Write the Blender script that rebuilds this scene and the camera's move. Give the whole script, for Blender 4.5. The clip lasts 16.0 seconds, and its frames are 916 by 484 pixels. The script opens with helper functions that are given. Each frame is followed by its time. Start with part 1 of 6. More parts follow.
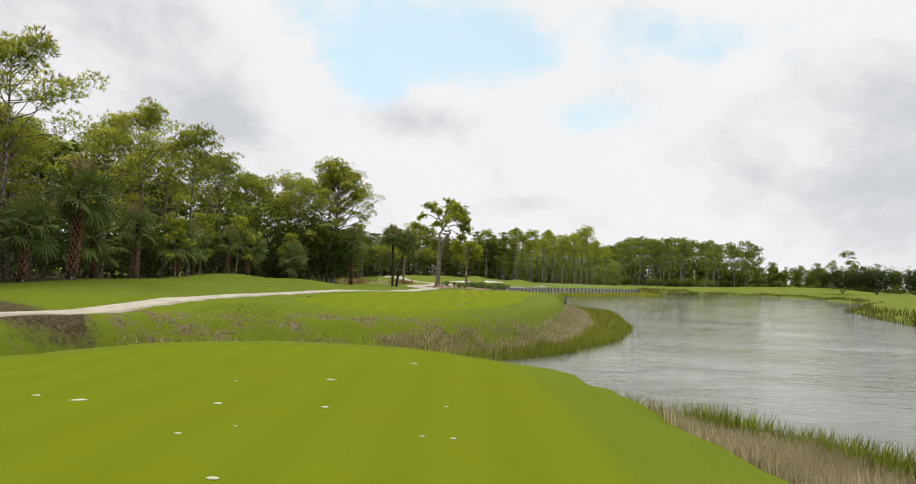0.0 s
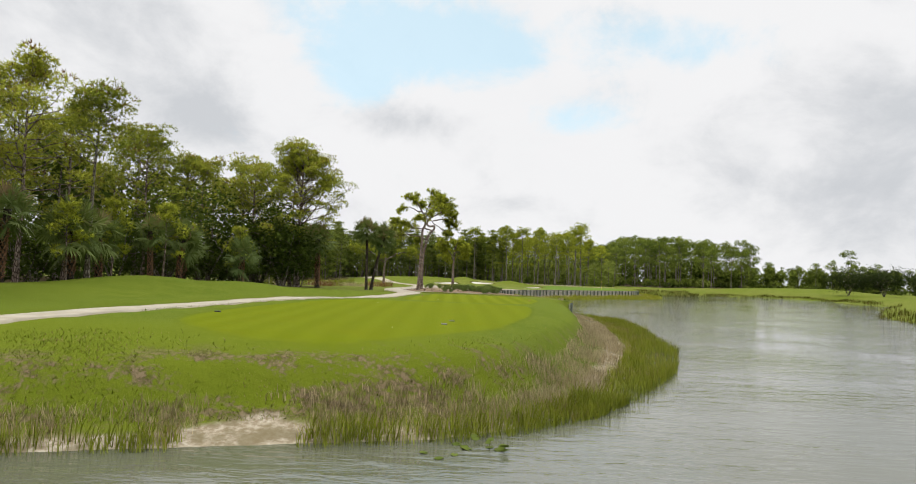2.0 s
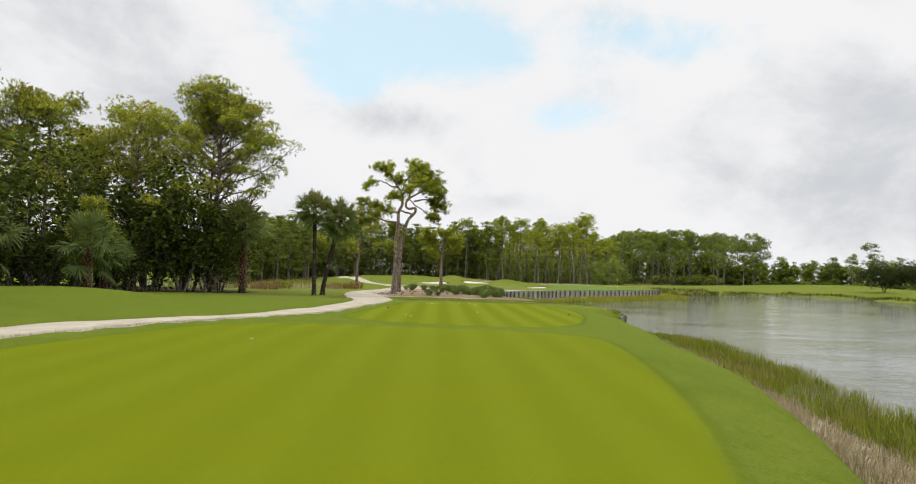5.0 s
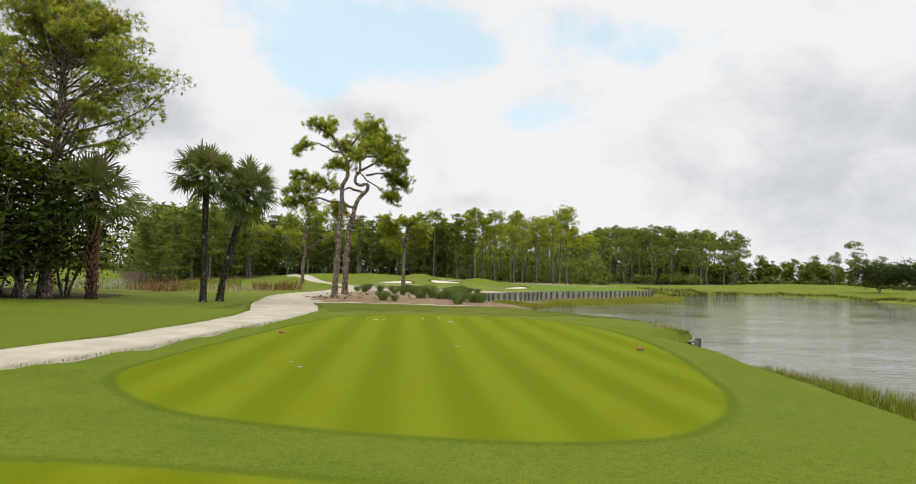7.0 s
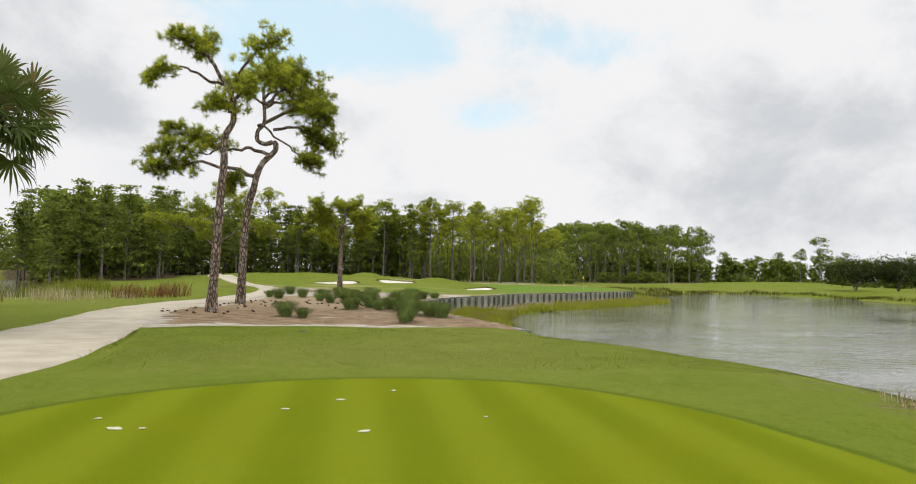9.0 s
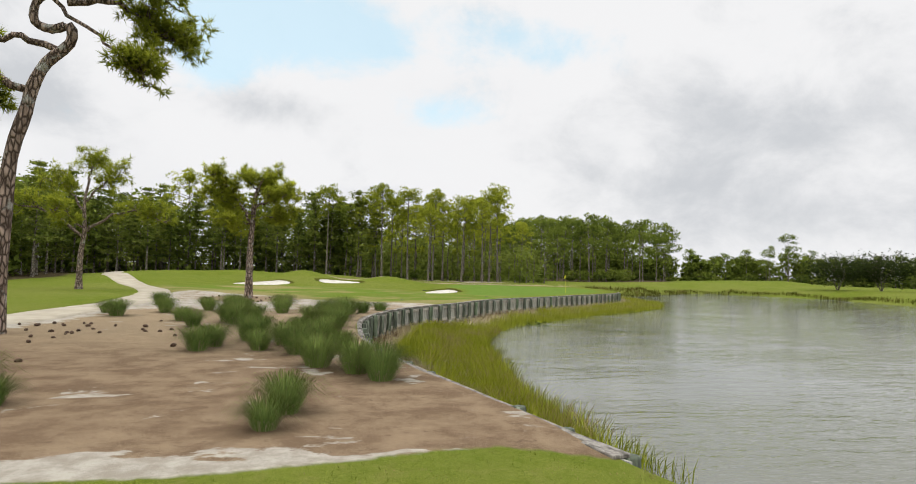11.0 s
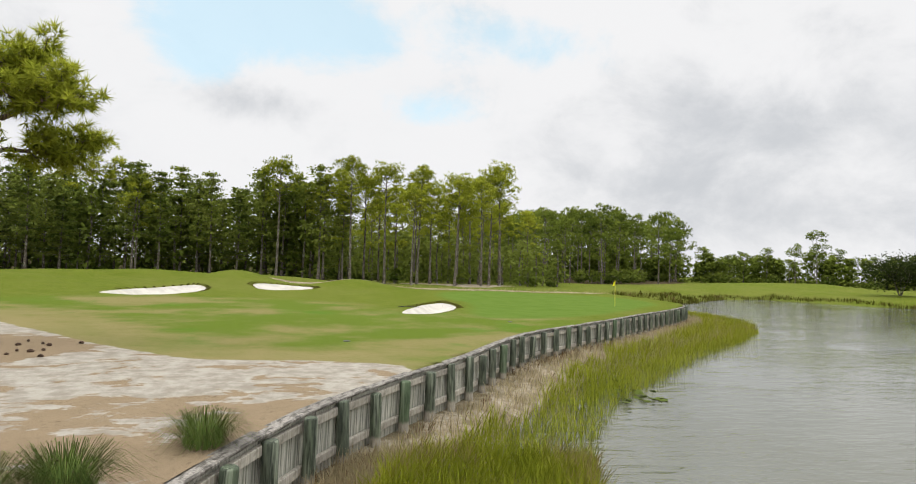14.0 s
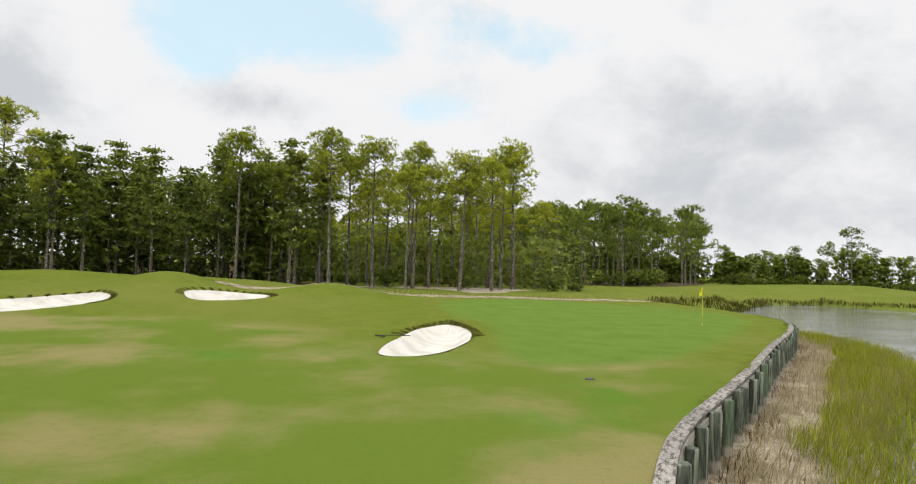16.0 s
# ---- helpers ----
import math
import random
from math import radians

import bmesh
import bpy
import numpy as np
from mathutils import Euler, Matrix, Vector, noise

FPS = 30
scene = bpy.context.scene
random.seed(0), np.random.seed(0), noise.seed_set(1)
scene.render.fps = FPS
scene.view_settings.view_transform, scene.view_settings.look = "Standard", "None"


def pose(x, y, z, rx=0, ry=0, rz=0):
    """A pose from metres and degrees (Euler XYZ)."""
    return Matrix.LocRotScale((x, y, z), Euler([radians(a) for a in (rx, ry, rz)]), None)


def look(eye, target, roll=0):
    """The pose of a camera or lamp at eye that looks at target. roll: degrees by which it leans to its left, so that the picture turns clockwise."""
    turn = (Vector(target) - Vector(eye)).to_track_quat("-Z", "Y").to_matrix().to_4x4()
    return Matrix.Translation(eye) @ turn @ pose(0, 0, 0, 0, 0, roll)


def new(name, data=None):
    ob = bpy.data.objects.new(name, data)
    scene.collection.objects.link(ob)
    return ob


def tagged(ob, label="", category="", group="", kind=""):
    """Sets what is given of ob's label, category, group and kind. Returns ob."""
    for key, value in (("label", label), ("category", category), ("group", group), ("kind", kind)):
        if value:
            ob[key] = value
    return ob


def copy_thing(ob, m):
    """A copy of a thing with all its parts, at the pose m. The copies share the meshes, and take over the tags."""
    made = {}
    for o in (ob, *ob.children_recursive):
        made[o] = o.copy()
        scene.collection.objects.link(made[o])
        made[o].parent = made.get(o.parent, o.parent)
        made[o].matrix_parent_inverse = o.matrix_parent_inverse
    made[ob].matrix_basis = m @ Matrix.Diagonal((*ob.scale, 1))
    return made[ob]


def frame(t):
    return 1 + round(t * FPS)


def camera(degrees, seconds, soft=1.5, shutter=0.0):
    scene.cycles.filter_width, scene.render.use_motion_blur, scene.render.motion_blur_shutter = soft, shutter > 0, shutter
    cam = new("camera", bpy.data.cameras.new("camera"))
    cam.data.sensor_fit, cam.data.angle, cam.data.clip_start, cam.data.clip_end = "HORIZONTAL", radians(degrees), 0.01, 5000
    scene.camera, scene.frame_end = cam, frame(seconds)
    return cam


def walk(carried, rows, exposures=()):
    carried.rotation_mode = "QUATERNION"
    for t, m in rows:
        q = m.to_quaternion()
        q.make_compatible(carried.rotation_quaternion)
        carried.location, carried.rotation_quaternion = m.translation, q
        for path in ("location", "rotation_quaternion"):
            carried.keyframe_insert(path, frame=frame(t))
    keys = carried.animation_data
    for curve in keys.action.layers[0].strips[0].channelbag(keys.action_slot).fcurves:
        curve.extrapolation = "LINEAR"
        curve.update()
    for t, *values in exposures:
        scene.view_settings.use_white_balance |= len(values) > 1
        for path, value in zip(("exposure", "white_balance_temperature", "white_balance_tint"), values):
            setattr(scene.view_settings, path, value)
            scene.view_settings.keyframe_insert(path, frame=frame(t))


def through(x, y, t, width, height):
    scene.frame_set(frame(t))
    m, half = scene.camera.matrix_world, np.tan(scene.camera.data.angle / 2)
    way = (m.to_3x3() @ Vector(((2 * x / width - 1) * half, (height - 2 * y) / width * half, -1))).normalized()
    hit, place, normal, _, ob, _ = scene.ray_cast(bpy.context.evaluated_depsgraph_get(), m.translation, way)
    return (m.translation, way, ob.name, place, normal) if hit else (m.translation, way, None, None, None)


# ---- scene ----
cam = camera(73.8, 16.0, soft=1.0)
PATH = [
    (0, 1.580, 1.983, 4.032, 2.955, 2.100, 2.295),
    (0.5, 1.459, 5.104, 4.079, 2.967, 2.071, 1.980),
    (1, 1.391, 8.280, 4.124, 2.962, 2.044, 2.037),
    (1.5, 1.341, 11.500, 4.154, 2.985, 2.074, 1.750),
    (2, 1.289, 14.808, 4.163, 3.022, 2.106, 1.061),
    (2.5, 1.250, 18.258, 4.161, 3.010, 2.084, 0.746),
    (3, 1.219, 21.886, 4.178, 2.965, 1.953, 0.717),
    (3.5, 1.203, 25.702, 4.165, 2.963, 1.990, 0.774),
    (4, 1.083, 29.685, 4.120, 2.949, 1.785, 0.545),
    (6.3, 0.901, 48.989, 3.938, 2.917, 1.697, -1.606),
    (6.5, 0.941, 50.664, 3.921, 2.914, 1.694, -2.066),
    (7, 1.170, 54.822, 3.867, 2.904, 1.687, -2.956),
    (7.5, 1.329, 58.939, 3.861, 2.908, 1.627, -4.306),
    (8, 1.611, 63.027, 3.861, 2.880, 1.569, -5.457),
    (8.5, 1.938, 67.105, 3.872, 2.899, 1.568, -6.410),
    (9, 2.324, 71.191, 3.886, 2.870, 1.458, -7.218),
    (9.5, 2.727, 75.301, 3.894, 2.888, 1.514, -8.378),
    (10, 3.185, 79.442, 3.895, 2.880, 1.470, -9.500),
    (12.3, 6.055, 98.749, 4.366, 2.491, 1.885, -12.659),
    (12.5, 6.352, 100.434, 4.382, 2.516, 1.890, -12.659),
    (13, 7.103, 104.661, 4.401, 2.502, 1.959, -12.631),
    (13.5, 7.824, 108.926, 4.408, 2.489, 1.864, -12.728),
    (14, 8.588, 113.255, 4.453, 2.475, 1.936, -12.722),
    (14.5, 9.378, 117.650, 4.497, 2.462, 1.900, -12.722),
    (15, 10.122, 122.046, 4.539, 2.418, 1.865, -12.806),
    (15.5, 10.807, 126.232, 4.541, 2.469, 1.942, -12.896),
    (16, 11.535, 129.743, 4.541, 2.427, 1.966, -12.833),
]
walk(cam, [(t, pose(x, y, z, 0, 0, yaw) @ pose(0, 0, 0, 90 + pitch) @ pose(0, 0, 0, 0, 0, roll)) for t, x, y, z, pitch, roll, yaw in PATH])

# ---- world, sun, exposure ----
world = bpy.data.worlds.new("sky_world")
scene.world = world
world.use_nodes = True
SUN_EL, SUN_AZ = radians(55), radians(250)


def sky_nodes():
    nt = world.node_tree
    nt.nodes.clear()
    N, K = nt.nodes.new, nt.links.new

    def math_(op, a, b=None, c=None):
        n = N("ShaderNodeMath")
        n.operation = op
        for i, v in enumerate((a, b, c)):
            if v is None:
                continue
            if isinstance(v, (int, float)):
                n.inputs[i].default_value = v
            else:
                K(v, n.inputs[i])
        return n.outputs[0]

    co = N("ShaderNodeTexCoord").outputs["Generated"]
    sep = N("ShaderNodeSeparateXYZ")
    K(co, sep.inputs[0])
    X, Y, Z = sep.outputs
    az = math_("ARCTAN2", X, Y)
    el = math_("ARCSINE", Z)
    comb = N("ShaderNodeCombineXYZ")
    K(az, comb.inputs[0])
    K(math_("MULTIPLY", el, 1.35), comb.inputs[1])
    flat = comb.outputs[0]

    def noise_(scale, detail, rough, dist=0.0):
        n = N("ShaderNodeTexNoise")
        n.inputs["Scale"].default_value, n.inputs["Detail"].default_value = scale, detail
        n.inputs["Roughness"].default_value, n.inputs["Distortion"].default_value = rough, dist
        K(flat, n.inputs["Vector"])
        return n.outputs["Fac"]

    def blob(u, v, a, b):
        p = math_("POWER", math_("DIVIDE", math_("SUBTRACT", az, u), a), 2)
        q = math_("POWER", math_("DIVIDE", math_("SUBTRACT", el, v), b), 2)
        return math_("POWER", 2.718, math_("MULTIPLY", math_("ADD", p, q), -1.0))

    def total(blobs):
        s = None
        for w, u, v, a, b in blobs:
            t = math_("MULTIPLY", blob(u, v, a, b), w)
            s = t if s is None else math_("ADD", s, t)
        return s

    def ramp(x, lo, hi):
        n = N("ShaderNodeMapRange")
        n.interpolation_type = "SMOOTHSTEP"
        n.inputs["From Min"].default_value, n.inputs["From Max"].default_value = lo, hi
        K(x, n.inputs["Value"])
        return n.outputs["Result"]

    n1, n2 = noise_(6.0, 9, 0.62, 0.25), noise_(2.6, 6, 0.55, 0.2)
    gaps = total([(1.0, -0.11, 0.375, 0.23, 0.085), (0.55, -0.2, 0.29, 0.06, 0.05), (0.75, 0.165, 0.25, 0.10, 0.035), (0.6, 0.37, 0.36, 0.13, 0.06), (0.35, 0.05, 0.36, 0.2, 0.05)])
    gap = ramp(math_("ADD", gaps, math_("MULTIPLY", math_("SUBTRACT", n1, 0.5), 2.2)), 0.30, 0.95)
    greys = total([(0.8, -0.60, 0.35, 0.20, 0.06), (0.55, -0.50, 0.24, 0.13, 0.07), (0.8, -0.125, 0.243, 0.085, 0.032), (0.45, 0.06, 0.115, 0.09, 0.02),
                   (0.55, 0.60, 0.23, 0.18, 0.09), (0.55, 0.80, 0.20, 0.25, 0.10), (0.45, 0.50, 0.14, 0.16, 0.035), (0.5, 0.65, 0.08, 0.25, 0.05), (0.5, -0.42, 0.22, 0.06, 0.05)])
    grey = ramp(math_("ADD", greys, math_("MULTIPLY", math_("SUBTRACT", n1, 0.47), 2.4)), 0.05, 1.25)
    grey = math_("ADD", grey, math_("MULTIPLY", ramp(n2, 0.45, 0.8), 0.25))

    def mix(f, a, b):
        n = N("ShaderNodeMix")
        n.data_type = "RGBA"
        for i, v in ((0, f), (6, a), (7, b)):
            if isinstance(v, (int, float, tuple)):
                n.inputs[i].default_value = v
            else:
                K(v, n.inputs[i])
        return n.outputs[2]

    sky = N("ShaderNodeTexSky")
    sky.sky_type, sky.sun_disc, sky.sun_elevation, sky.sun_rotation = "NISHITA", False, SUN_EL, SUN_AZ
    sky.dust_density, sky.air_density = 2.0, 1.0
    blue = N("ShaderNodeVectorMath")
    blue.operation = "MULTIPLY_ADD"
    K(sky.outputs[0], blue.inputs[0])
    blue.inputs[1].default_value, blue.inputs[2].default_value = (0.10, 0.10, 0.10), (0.42, 0.60, 0.62)
    cloud = mix(grey, (0.90, 0.90, 0.91, 1), (0.62, 0.64, 0.67, 1))
    col = mix(math_("MULTIPLY", gap, 0.72), cloud, blue.outputs[0])
    # an overcast sky is brightest overhead
    lift = math_("ADD", 1.0, math_("MULTIPLY", ramp(el, 0.42, 1.1), 1.9))
    bg, out = N("ShaderNodeBackground"), N("ShaderNodeOutputWorld")
    K(col, bg.inputs["Color"])
    K(lift, bg.inputs["Strength"])
    K(bg.outputs[0], out.inputs["Surface"])


sky_nodes()
sun = new("sun", bpy.data.lights.new("sun", "SUN"))
sun.data.energy, sun.data.angle, sun.data.color = 1.0, radians(25), (1.0, 0.96, 0.88)
sun.matrix_world = look((0, 0, 60), (60 * math.sin(SUN_AZ + math.pi) / math.tan(SUN_EL), 60 * math.cos(SUN_AZ + math.pi) / math.tan(SUN_EL), 0))
scene.view_settings.exposure = 0.0

# ---- materials ----


class Mat:
    """A node material with short calls for its nodes."""

    def __init__(self, name, rough=0.8, spec=0.3):
        self.m = bpy.data.materials.new(name)
        self.m.use_nodes = True
        self.t = self.m.node_tree
        self.b = self.t.nodes["Principled BSDF"]
        self.b.inputs["Roughness"].default_value = rough
        self.b.inputs["Specular IOR Level"].default_value = spec
        self.co = None

    def put(self, sock, v):
        if isinstance(v, (int, float, tuple)):
            sock.default_value = v
        else:
            self.t.links.new(v, sock)

    def node(self, kind, **sockets):
        n = self.t.nodes.new(kind)
        for k, v in sockets.items():
            self.put(n.inputs[k], v)
        return n

    def coords(self, scale=(1, 1, 1), kind="Object"):
        c = self.t.nodes.new("ShaderNodeTexCoord").outputs[kind]
        m = self.node("ShaderNodeMapping", Vector=c, Scale=tuple(scale))
        return m.outputs[0]

    def noise(self, scale, detail=4, rough=0.55, vec=None, dist=0.0):
        n = self.node("ShaderNodeTexNoise", Scale=scale, Detail=detail, Roughness=rough, Distortion=dist)
        if vec is None:
            if self.co is None:
                self.co = self.coords()
            vec = self.co
        self.put(n.inputs["Vector"], vec)
        return n.outputs["Fac"]

    def math(self, op, a, b=0.0):
        n = self.t.nodes.new("ShaderNodeMath")
        n.operation = op
        self.put(n.inputs[0], a)
        self.put(n.inputs[1], b)
        return n.outputs[0]

    def ramp(self, x, lo, hi, a=0.0, b=1.0):
        n = self.t.nodes.new("ShaderNodeMapRange")
        n.interpolation_type = "SMOOTHSTEP"
        for k, v in (("Value", x), ("From Min", lo), ("From Max", hi), ("To Min", a), ("To Max", b)):
            self.put(n.inputs[k], v)
        return n.outputs["Result"]

    def mix(self, f, a, b, mode="MIX"):
        n = self.t.nodes.new("ShaderNodeMix")
        n.data_type, n.blend_type = "RGBA", mode
        for i, v in ((0, f), (6, a), (7, b)):
            if isinstance(v, tuple) and len(v) == 3:
                v = (*v, 1)
            self.put(n.inputs[i], v)
        return n.outputs[2]

    def attr(self, name):
        n = self.t.nodes.new("ShaderNodeAttribute")
        n.attribute_name = name
        return n.outputs["Fac"]

    def random(self):
        return self.t.nodes.new("ShaderNodeObjectInfo").outputs["Random"]

    def island(self):
        return self.t.nodes.new("ShaderNodeNewGeometry").outputs["Random Per Island"]

    def color(self, c):
        self.put(self.b.inputs["Base Color"], (*c, 1) if isinstance(c, tuple) and len(c) == 3 else c)

    def bump(self, h, strength=0.3, dist=0.02):
        n = self.node("ShaderNodeBump", Strength=strength, Distance=dist, Height=h)
        self.t.links.new(n.outputs[0], self.b.inputs["Normal"])


def scale_col(m, c, lo, hi, fac):
    """The colour c between lo and hi times its strength."""
    return m.mix(fac, tuple(v * lo for v in c), tuple(v * hi for v in c))


def foliage(name, dark, light, dry=None, through=0.35, sheen=0.06):
    m = Mat(name, 0.75, sheen)
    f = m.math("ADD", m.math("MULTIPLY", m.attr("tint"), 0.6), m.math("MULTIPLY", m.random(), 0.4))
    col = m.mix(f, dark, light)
    if dry:
        col = m.mix(m.ramp(m.math("ADD", m.attr("tint"), m.math("MULTIPLY", m.noise(0.35), 0.6)), 1.02, 1.3), col, dry)
    m.color(col)
    tr = m.node("ShaderNodeBsdfTranslucent", Color=col)
    mx = m.node("ShaderNodeMixShader")
    m.put(mx.inputs[0], through)
    m.put(mx.inputs[1], m.b.outputs[0])
    m.put(mx.inputs[2], tr.outputs[0])
    m.t.links.new(mx.outputs[0], m.t.nodes["Material Output"].inputs[0])
    return m.m


def bark(name, dark, light, scale=6.0, lichen=0.0):
    m = Mat(name, 0.9, 0.1)
    v = m.coords((scale, scale, scale * 0.35))
    vor = m.node("ShaderNodeTexVoronoi", Vector=v, Scale=1.6)
    vor.feature = "DISTANCE_TO_EDGE"
    cr = m.ramp(vor.outputs[0], 0.0, 0.22)
    n = m.noise(1.3, 5, 0.6, v)
    col = m.mix(m.ramp(n, 0.3, 0.7), dark, light)
    col = m.mix(cr, tuple(c * 0.35 for c in dark), col)
    if lichen:
        col = m.mix(m.ramp(m.noise(2.2, 4, 0.6), 0.62 - lichen * 0.2, 0.7), col, (0.34, 0.34, 0.30))
    m.color(col)
    m.bump(m.math("ADD", cr, m.math("MULTIPLY", n, 0.5)), 0.9, 0.04)
    return m.m


def ground_material():
    m = Mat("turf_and_soil", 0.9, 0.02)
    big, mid, fine, tiny = m.noise(0.09, 4), m.noise(0.6, 4), m.noise(7.0, 4, 0.65), m.noise(30.0, 3, 0.75)
    blade = m.noise(85.0, 2, 0.7, m.coords((1.0, 0.6, 1)))
    tuft = m.noise(2.3, 5, 0.7)
    wob = m.math("MULTIPLY", m.math("SUBTRACT", m.noise(2.5, 4, 0.6), 0.5), 0.9)
    wob_s = m.math("MULTIPLY", m.math("SUBTRACT", m.noise(9.0, 3, 0.6), 0.5), 0.25)
    # rough
    rough = m.mix(m.ramp(mid, 0.3, 0.7), (0.082, 0.118, 0.010), (0.118, 0.148, 0.016))
    sx = m.node("ShaderNodeSeparateXYZ", Vector=m.co).outputs
    dry = m.ramp(sx[1], 77.0, 86.0)
    rough = m.mix(m.ramp(big, 0.35, 0.7), rough, m.mix(dry, (0.100, 0.136, 0.014), (0.134, 0.150, 0.030)))
    rough = m.mix(m.ramp(fine, 0.46, 0.70, 0.0, 0.42), rough, (0.052, 0.086, 0.004))
    rough = m.mix(m.ramp(tiny, 0.46, 0.66, 0.0, 0.6), rough, (0.175, 0.195, 0.034))
    rough = m.mix(m.ramp(tuft, 0.50, 0.68, 0.0, 0.5), rough, m.mix(dry, (0.112, 0.142, 0.016), (0.165, 0.160, 0.042)))
    rough = m.mix(m.ramp(tuft, 0.46, 0.30, 0.0, 0.45), rough, (0.070, 0.112, 0.006))
    rough = m.mix(m.ramp(blade, 0.50, 0.72, 0.0, 0.7), rough, (0.040, 0.066, 0.003))
    rough = m.mix(m.ramp(blade, 0.45, 0.30, 0.0, 0.6), rough, m.mix(dry, (0.165, 0.200, 0.028), (0.24, 0.25, 0.065)))
    rough = m.mix(m.ramp(m.attr("rim"), 0.15, 0.25, 0.42, 0.0), rough, (0.128, 0.156, 0.007))
    # mown tee, rolled in stripes
    skew = m.math("ADD", sx[0], m.math("MULTIPLY", sx[1], 0.03))
    wav = m.math("SINE", m.math("MULTIPLY", m.math("ADD", skew, m.math("MULTIPLY", mid, 0.16)), 4.5))
    stripe = m.math("ADD", 0.5, m.math("MULTIPLY", m.math("SUBTRACT", m.ramp(wav, -1.0, 1.0), 0.5), m.ramp(sx[1], 57.0, 62.0, 0.35, 1.0)))
    mown = m.mix(stripe, (0.114, 0.142, 0.004), (0.144, 0.172, 0.008))
    mown = m.mix(m.ramp(mid, 0.42, 0.75, 0.0, 0.45), mown, (0.142, 0.154, 0.004))
    mown = m.mix(m.ramp(tiny, 0.5, 0.7, 0.0, 0.25), mown, (0.082, 0.112, 0.002))
    dm = m.math("ADD", m.attr("d_mown"), m.math("MULTIPLY", wob_s, 0.5))
    mown = m.mix(m.ramp(blade, 0.52, 0.75, 0.0, 0.4), mown, (0.070, 0.098, 0.002))
    # only the third tee has a crisp cut edge
    crisp = m.math("ADD", m.math("MULTIPLY", m.attr("rim"), 0.95), 0.03)
    col = m.mix(m.ramp(m.math("ADD", m.math("MULTIPLY", dm, crisp), m.math("MULTIPLY", m.math("SUBTRACT", tuft, 0.5), 0.15)), -0.09, 0.09), rough, mown)
    # darker uncut rim where the mower turns, the cut edge's shadow painted in
    rim = m.math("MULTIPLY", m.ramp(dm, -0.26, -0.08), m.ramp(dm, 0.05, -0.03))
    col = m.mix(m.math("MULTIPLY", m.math("MULTIPLY", rim, m.attr("rim")), 0.5), col, (0.045, 0.075, 0.004))
    # putting green and dry approach
    grn = m.mix(m.ramp(mid, 0.3, 0.7), (0.092, 0.152, 0.022), (0.114, 0.174, 0.030))
    appr = m.mix(m.ramp(m.noise(0.20, 5, 0.55), 0.42, 0.64), (0.108, 0.152, 0.020), (0.215, 0.190, 0.074))
    appr = m.mix(m.ramp(m.noise(0.5, 3, 0.5, m.coords((0.7, 0.5, 1))), 0.56, 0.74, 0.0, 0.7), appr, (0.080, 0.165, 0.018))
    near_sand = m.ramp(m.math("ADD", m.attr("d_dirt"), m.math("MULTIPLY", m.math("SUBTRACT", m.noise(0.35, 5, 0.6), 0.5), 11.0)), -5.0, -0.2, 0.0, 0.75)
    appr = m.mix(near_sand, appr, (0.255, 0.212, 0.096))
    appr = m.mix(m.ramp(fine, 0.5, 0.8, 0.0, 0.4), appr, (0.08, 0.10, 0.018))
    appr = m.mix(m.ramp(blade, 0.52, 0.72, 0.0, 0.5), appr, (0.05, 0.065, 0.012))
    col = m.mix(m.ramp(m.math("ADD", m.attr("d_dry"), m.math("MULTIPLY", wob, 3.0)), -4.0, 0.5), col, appr)
    col = m.mix(m.ramp(m.math("ADD", m.attr("d_green"), m.math("MULTIPLY", wob, 1.0)), -0.8, 0.8), col, grn)
    # bare bank
    soil = m.mix(m.ramp(fine, 0.35, 0.65), (0.060, 0.044, 0.024), (0.190, 0.145, 0.085))
    bank = m.math("MULTIPLY", m.attr("bank"), m.ramp(m.math("ADD", m.math("MULTIPLY", fine, 0.35), m.noise(0.8, 5, 0.65, m.coords((0.55, 1.5, 1)))), 0.655, 0.80))
    col = m.mix(bank, col, soil)
    # sandy shore
    shore = m.mix(m.ramp(fine, 0.35, 0.7), (0.25, 0.20, 0.13), (0.46, 0.41, 0.32))
    shore = m.mix(m.ramp(m.noise(1.1, 4), 0.42, 0.6, 0.0, 0.8), shore, (0.16, 0.13, 0.07))
    col = m.mix(m.ramp(m.math("ADD", m.attr("d_shore"), m.math("MULTIPLY", wob, 0.7)), -0.25, 0.25), col, shore)
    # waste bunker: needles and dirt, white sand showing through
    dirt = m.mix(m.ramp(m.noise(1.2, 5, 0.62), 0.35, 0.65), (0.140, 0.094, 0.058), (0.235, 0.170, 0.108))
    dirt = m.mix(m.ramp(m.math("ADD", sx[1], m.math("MULTIPLY", tuft, 8.0)), 106.0, 116.0, 0.0, 0.75), dirt, (0.285, 0.220, 0.140))
    dirt = m.mix(m.ramp(fine, 0.56, 0.72, 0.0, 0.6), dirt, (0.095, 0.062, 0.040))
    dirt = m.mix(m.ramp(blade, 0.54, 0.7, 0.0, 0.7), dirt, (0.075, 0.045, 0.028))
    dirt = m.mix(m.ramp(blade, 0.44, 0.32, 0.0, 0.6), dirt, (0.33, 0.27, 0.19))
    white = m.mix(m.ramp(tuft, 0.35, 0.65), (0.275, 0.245, 0.20), (0.40, 0.37, 0.315))
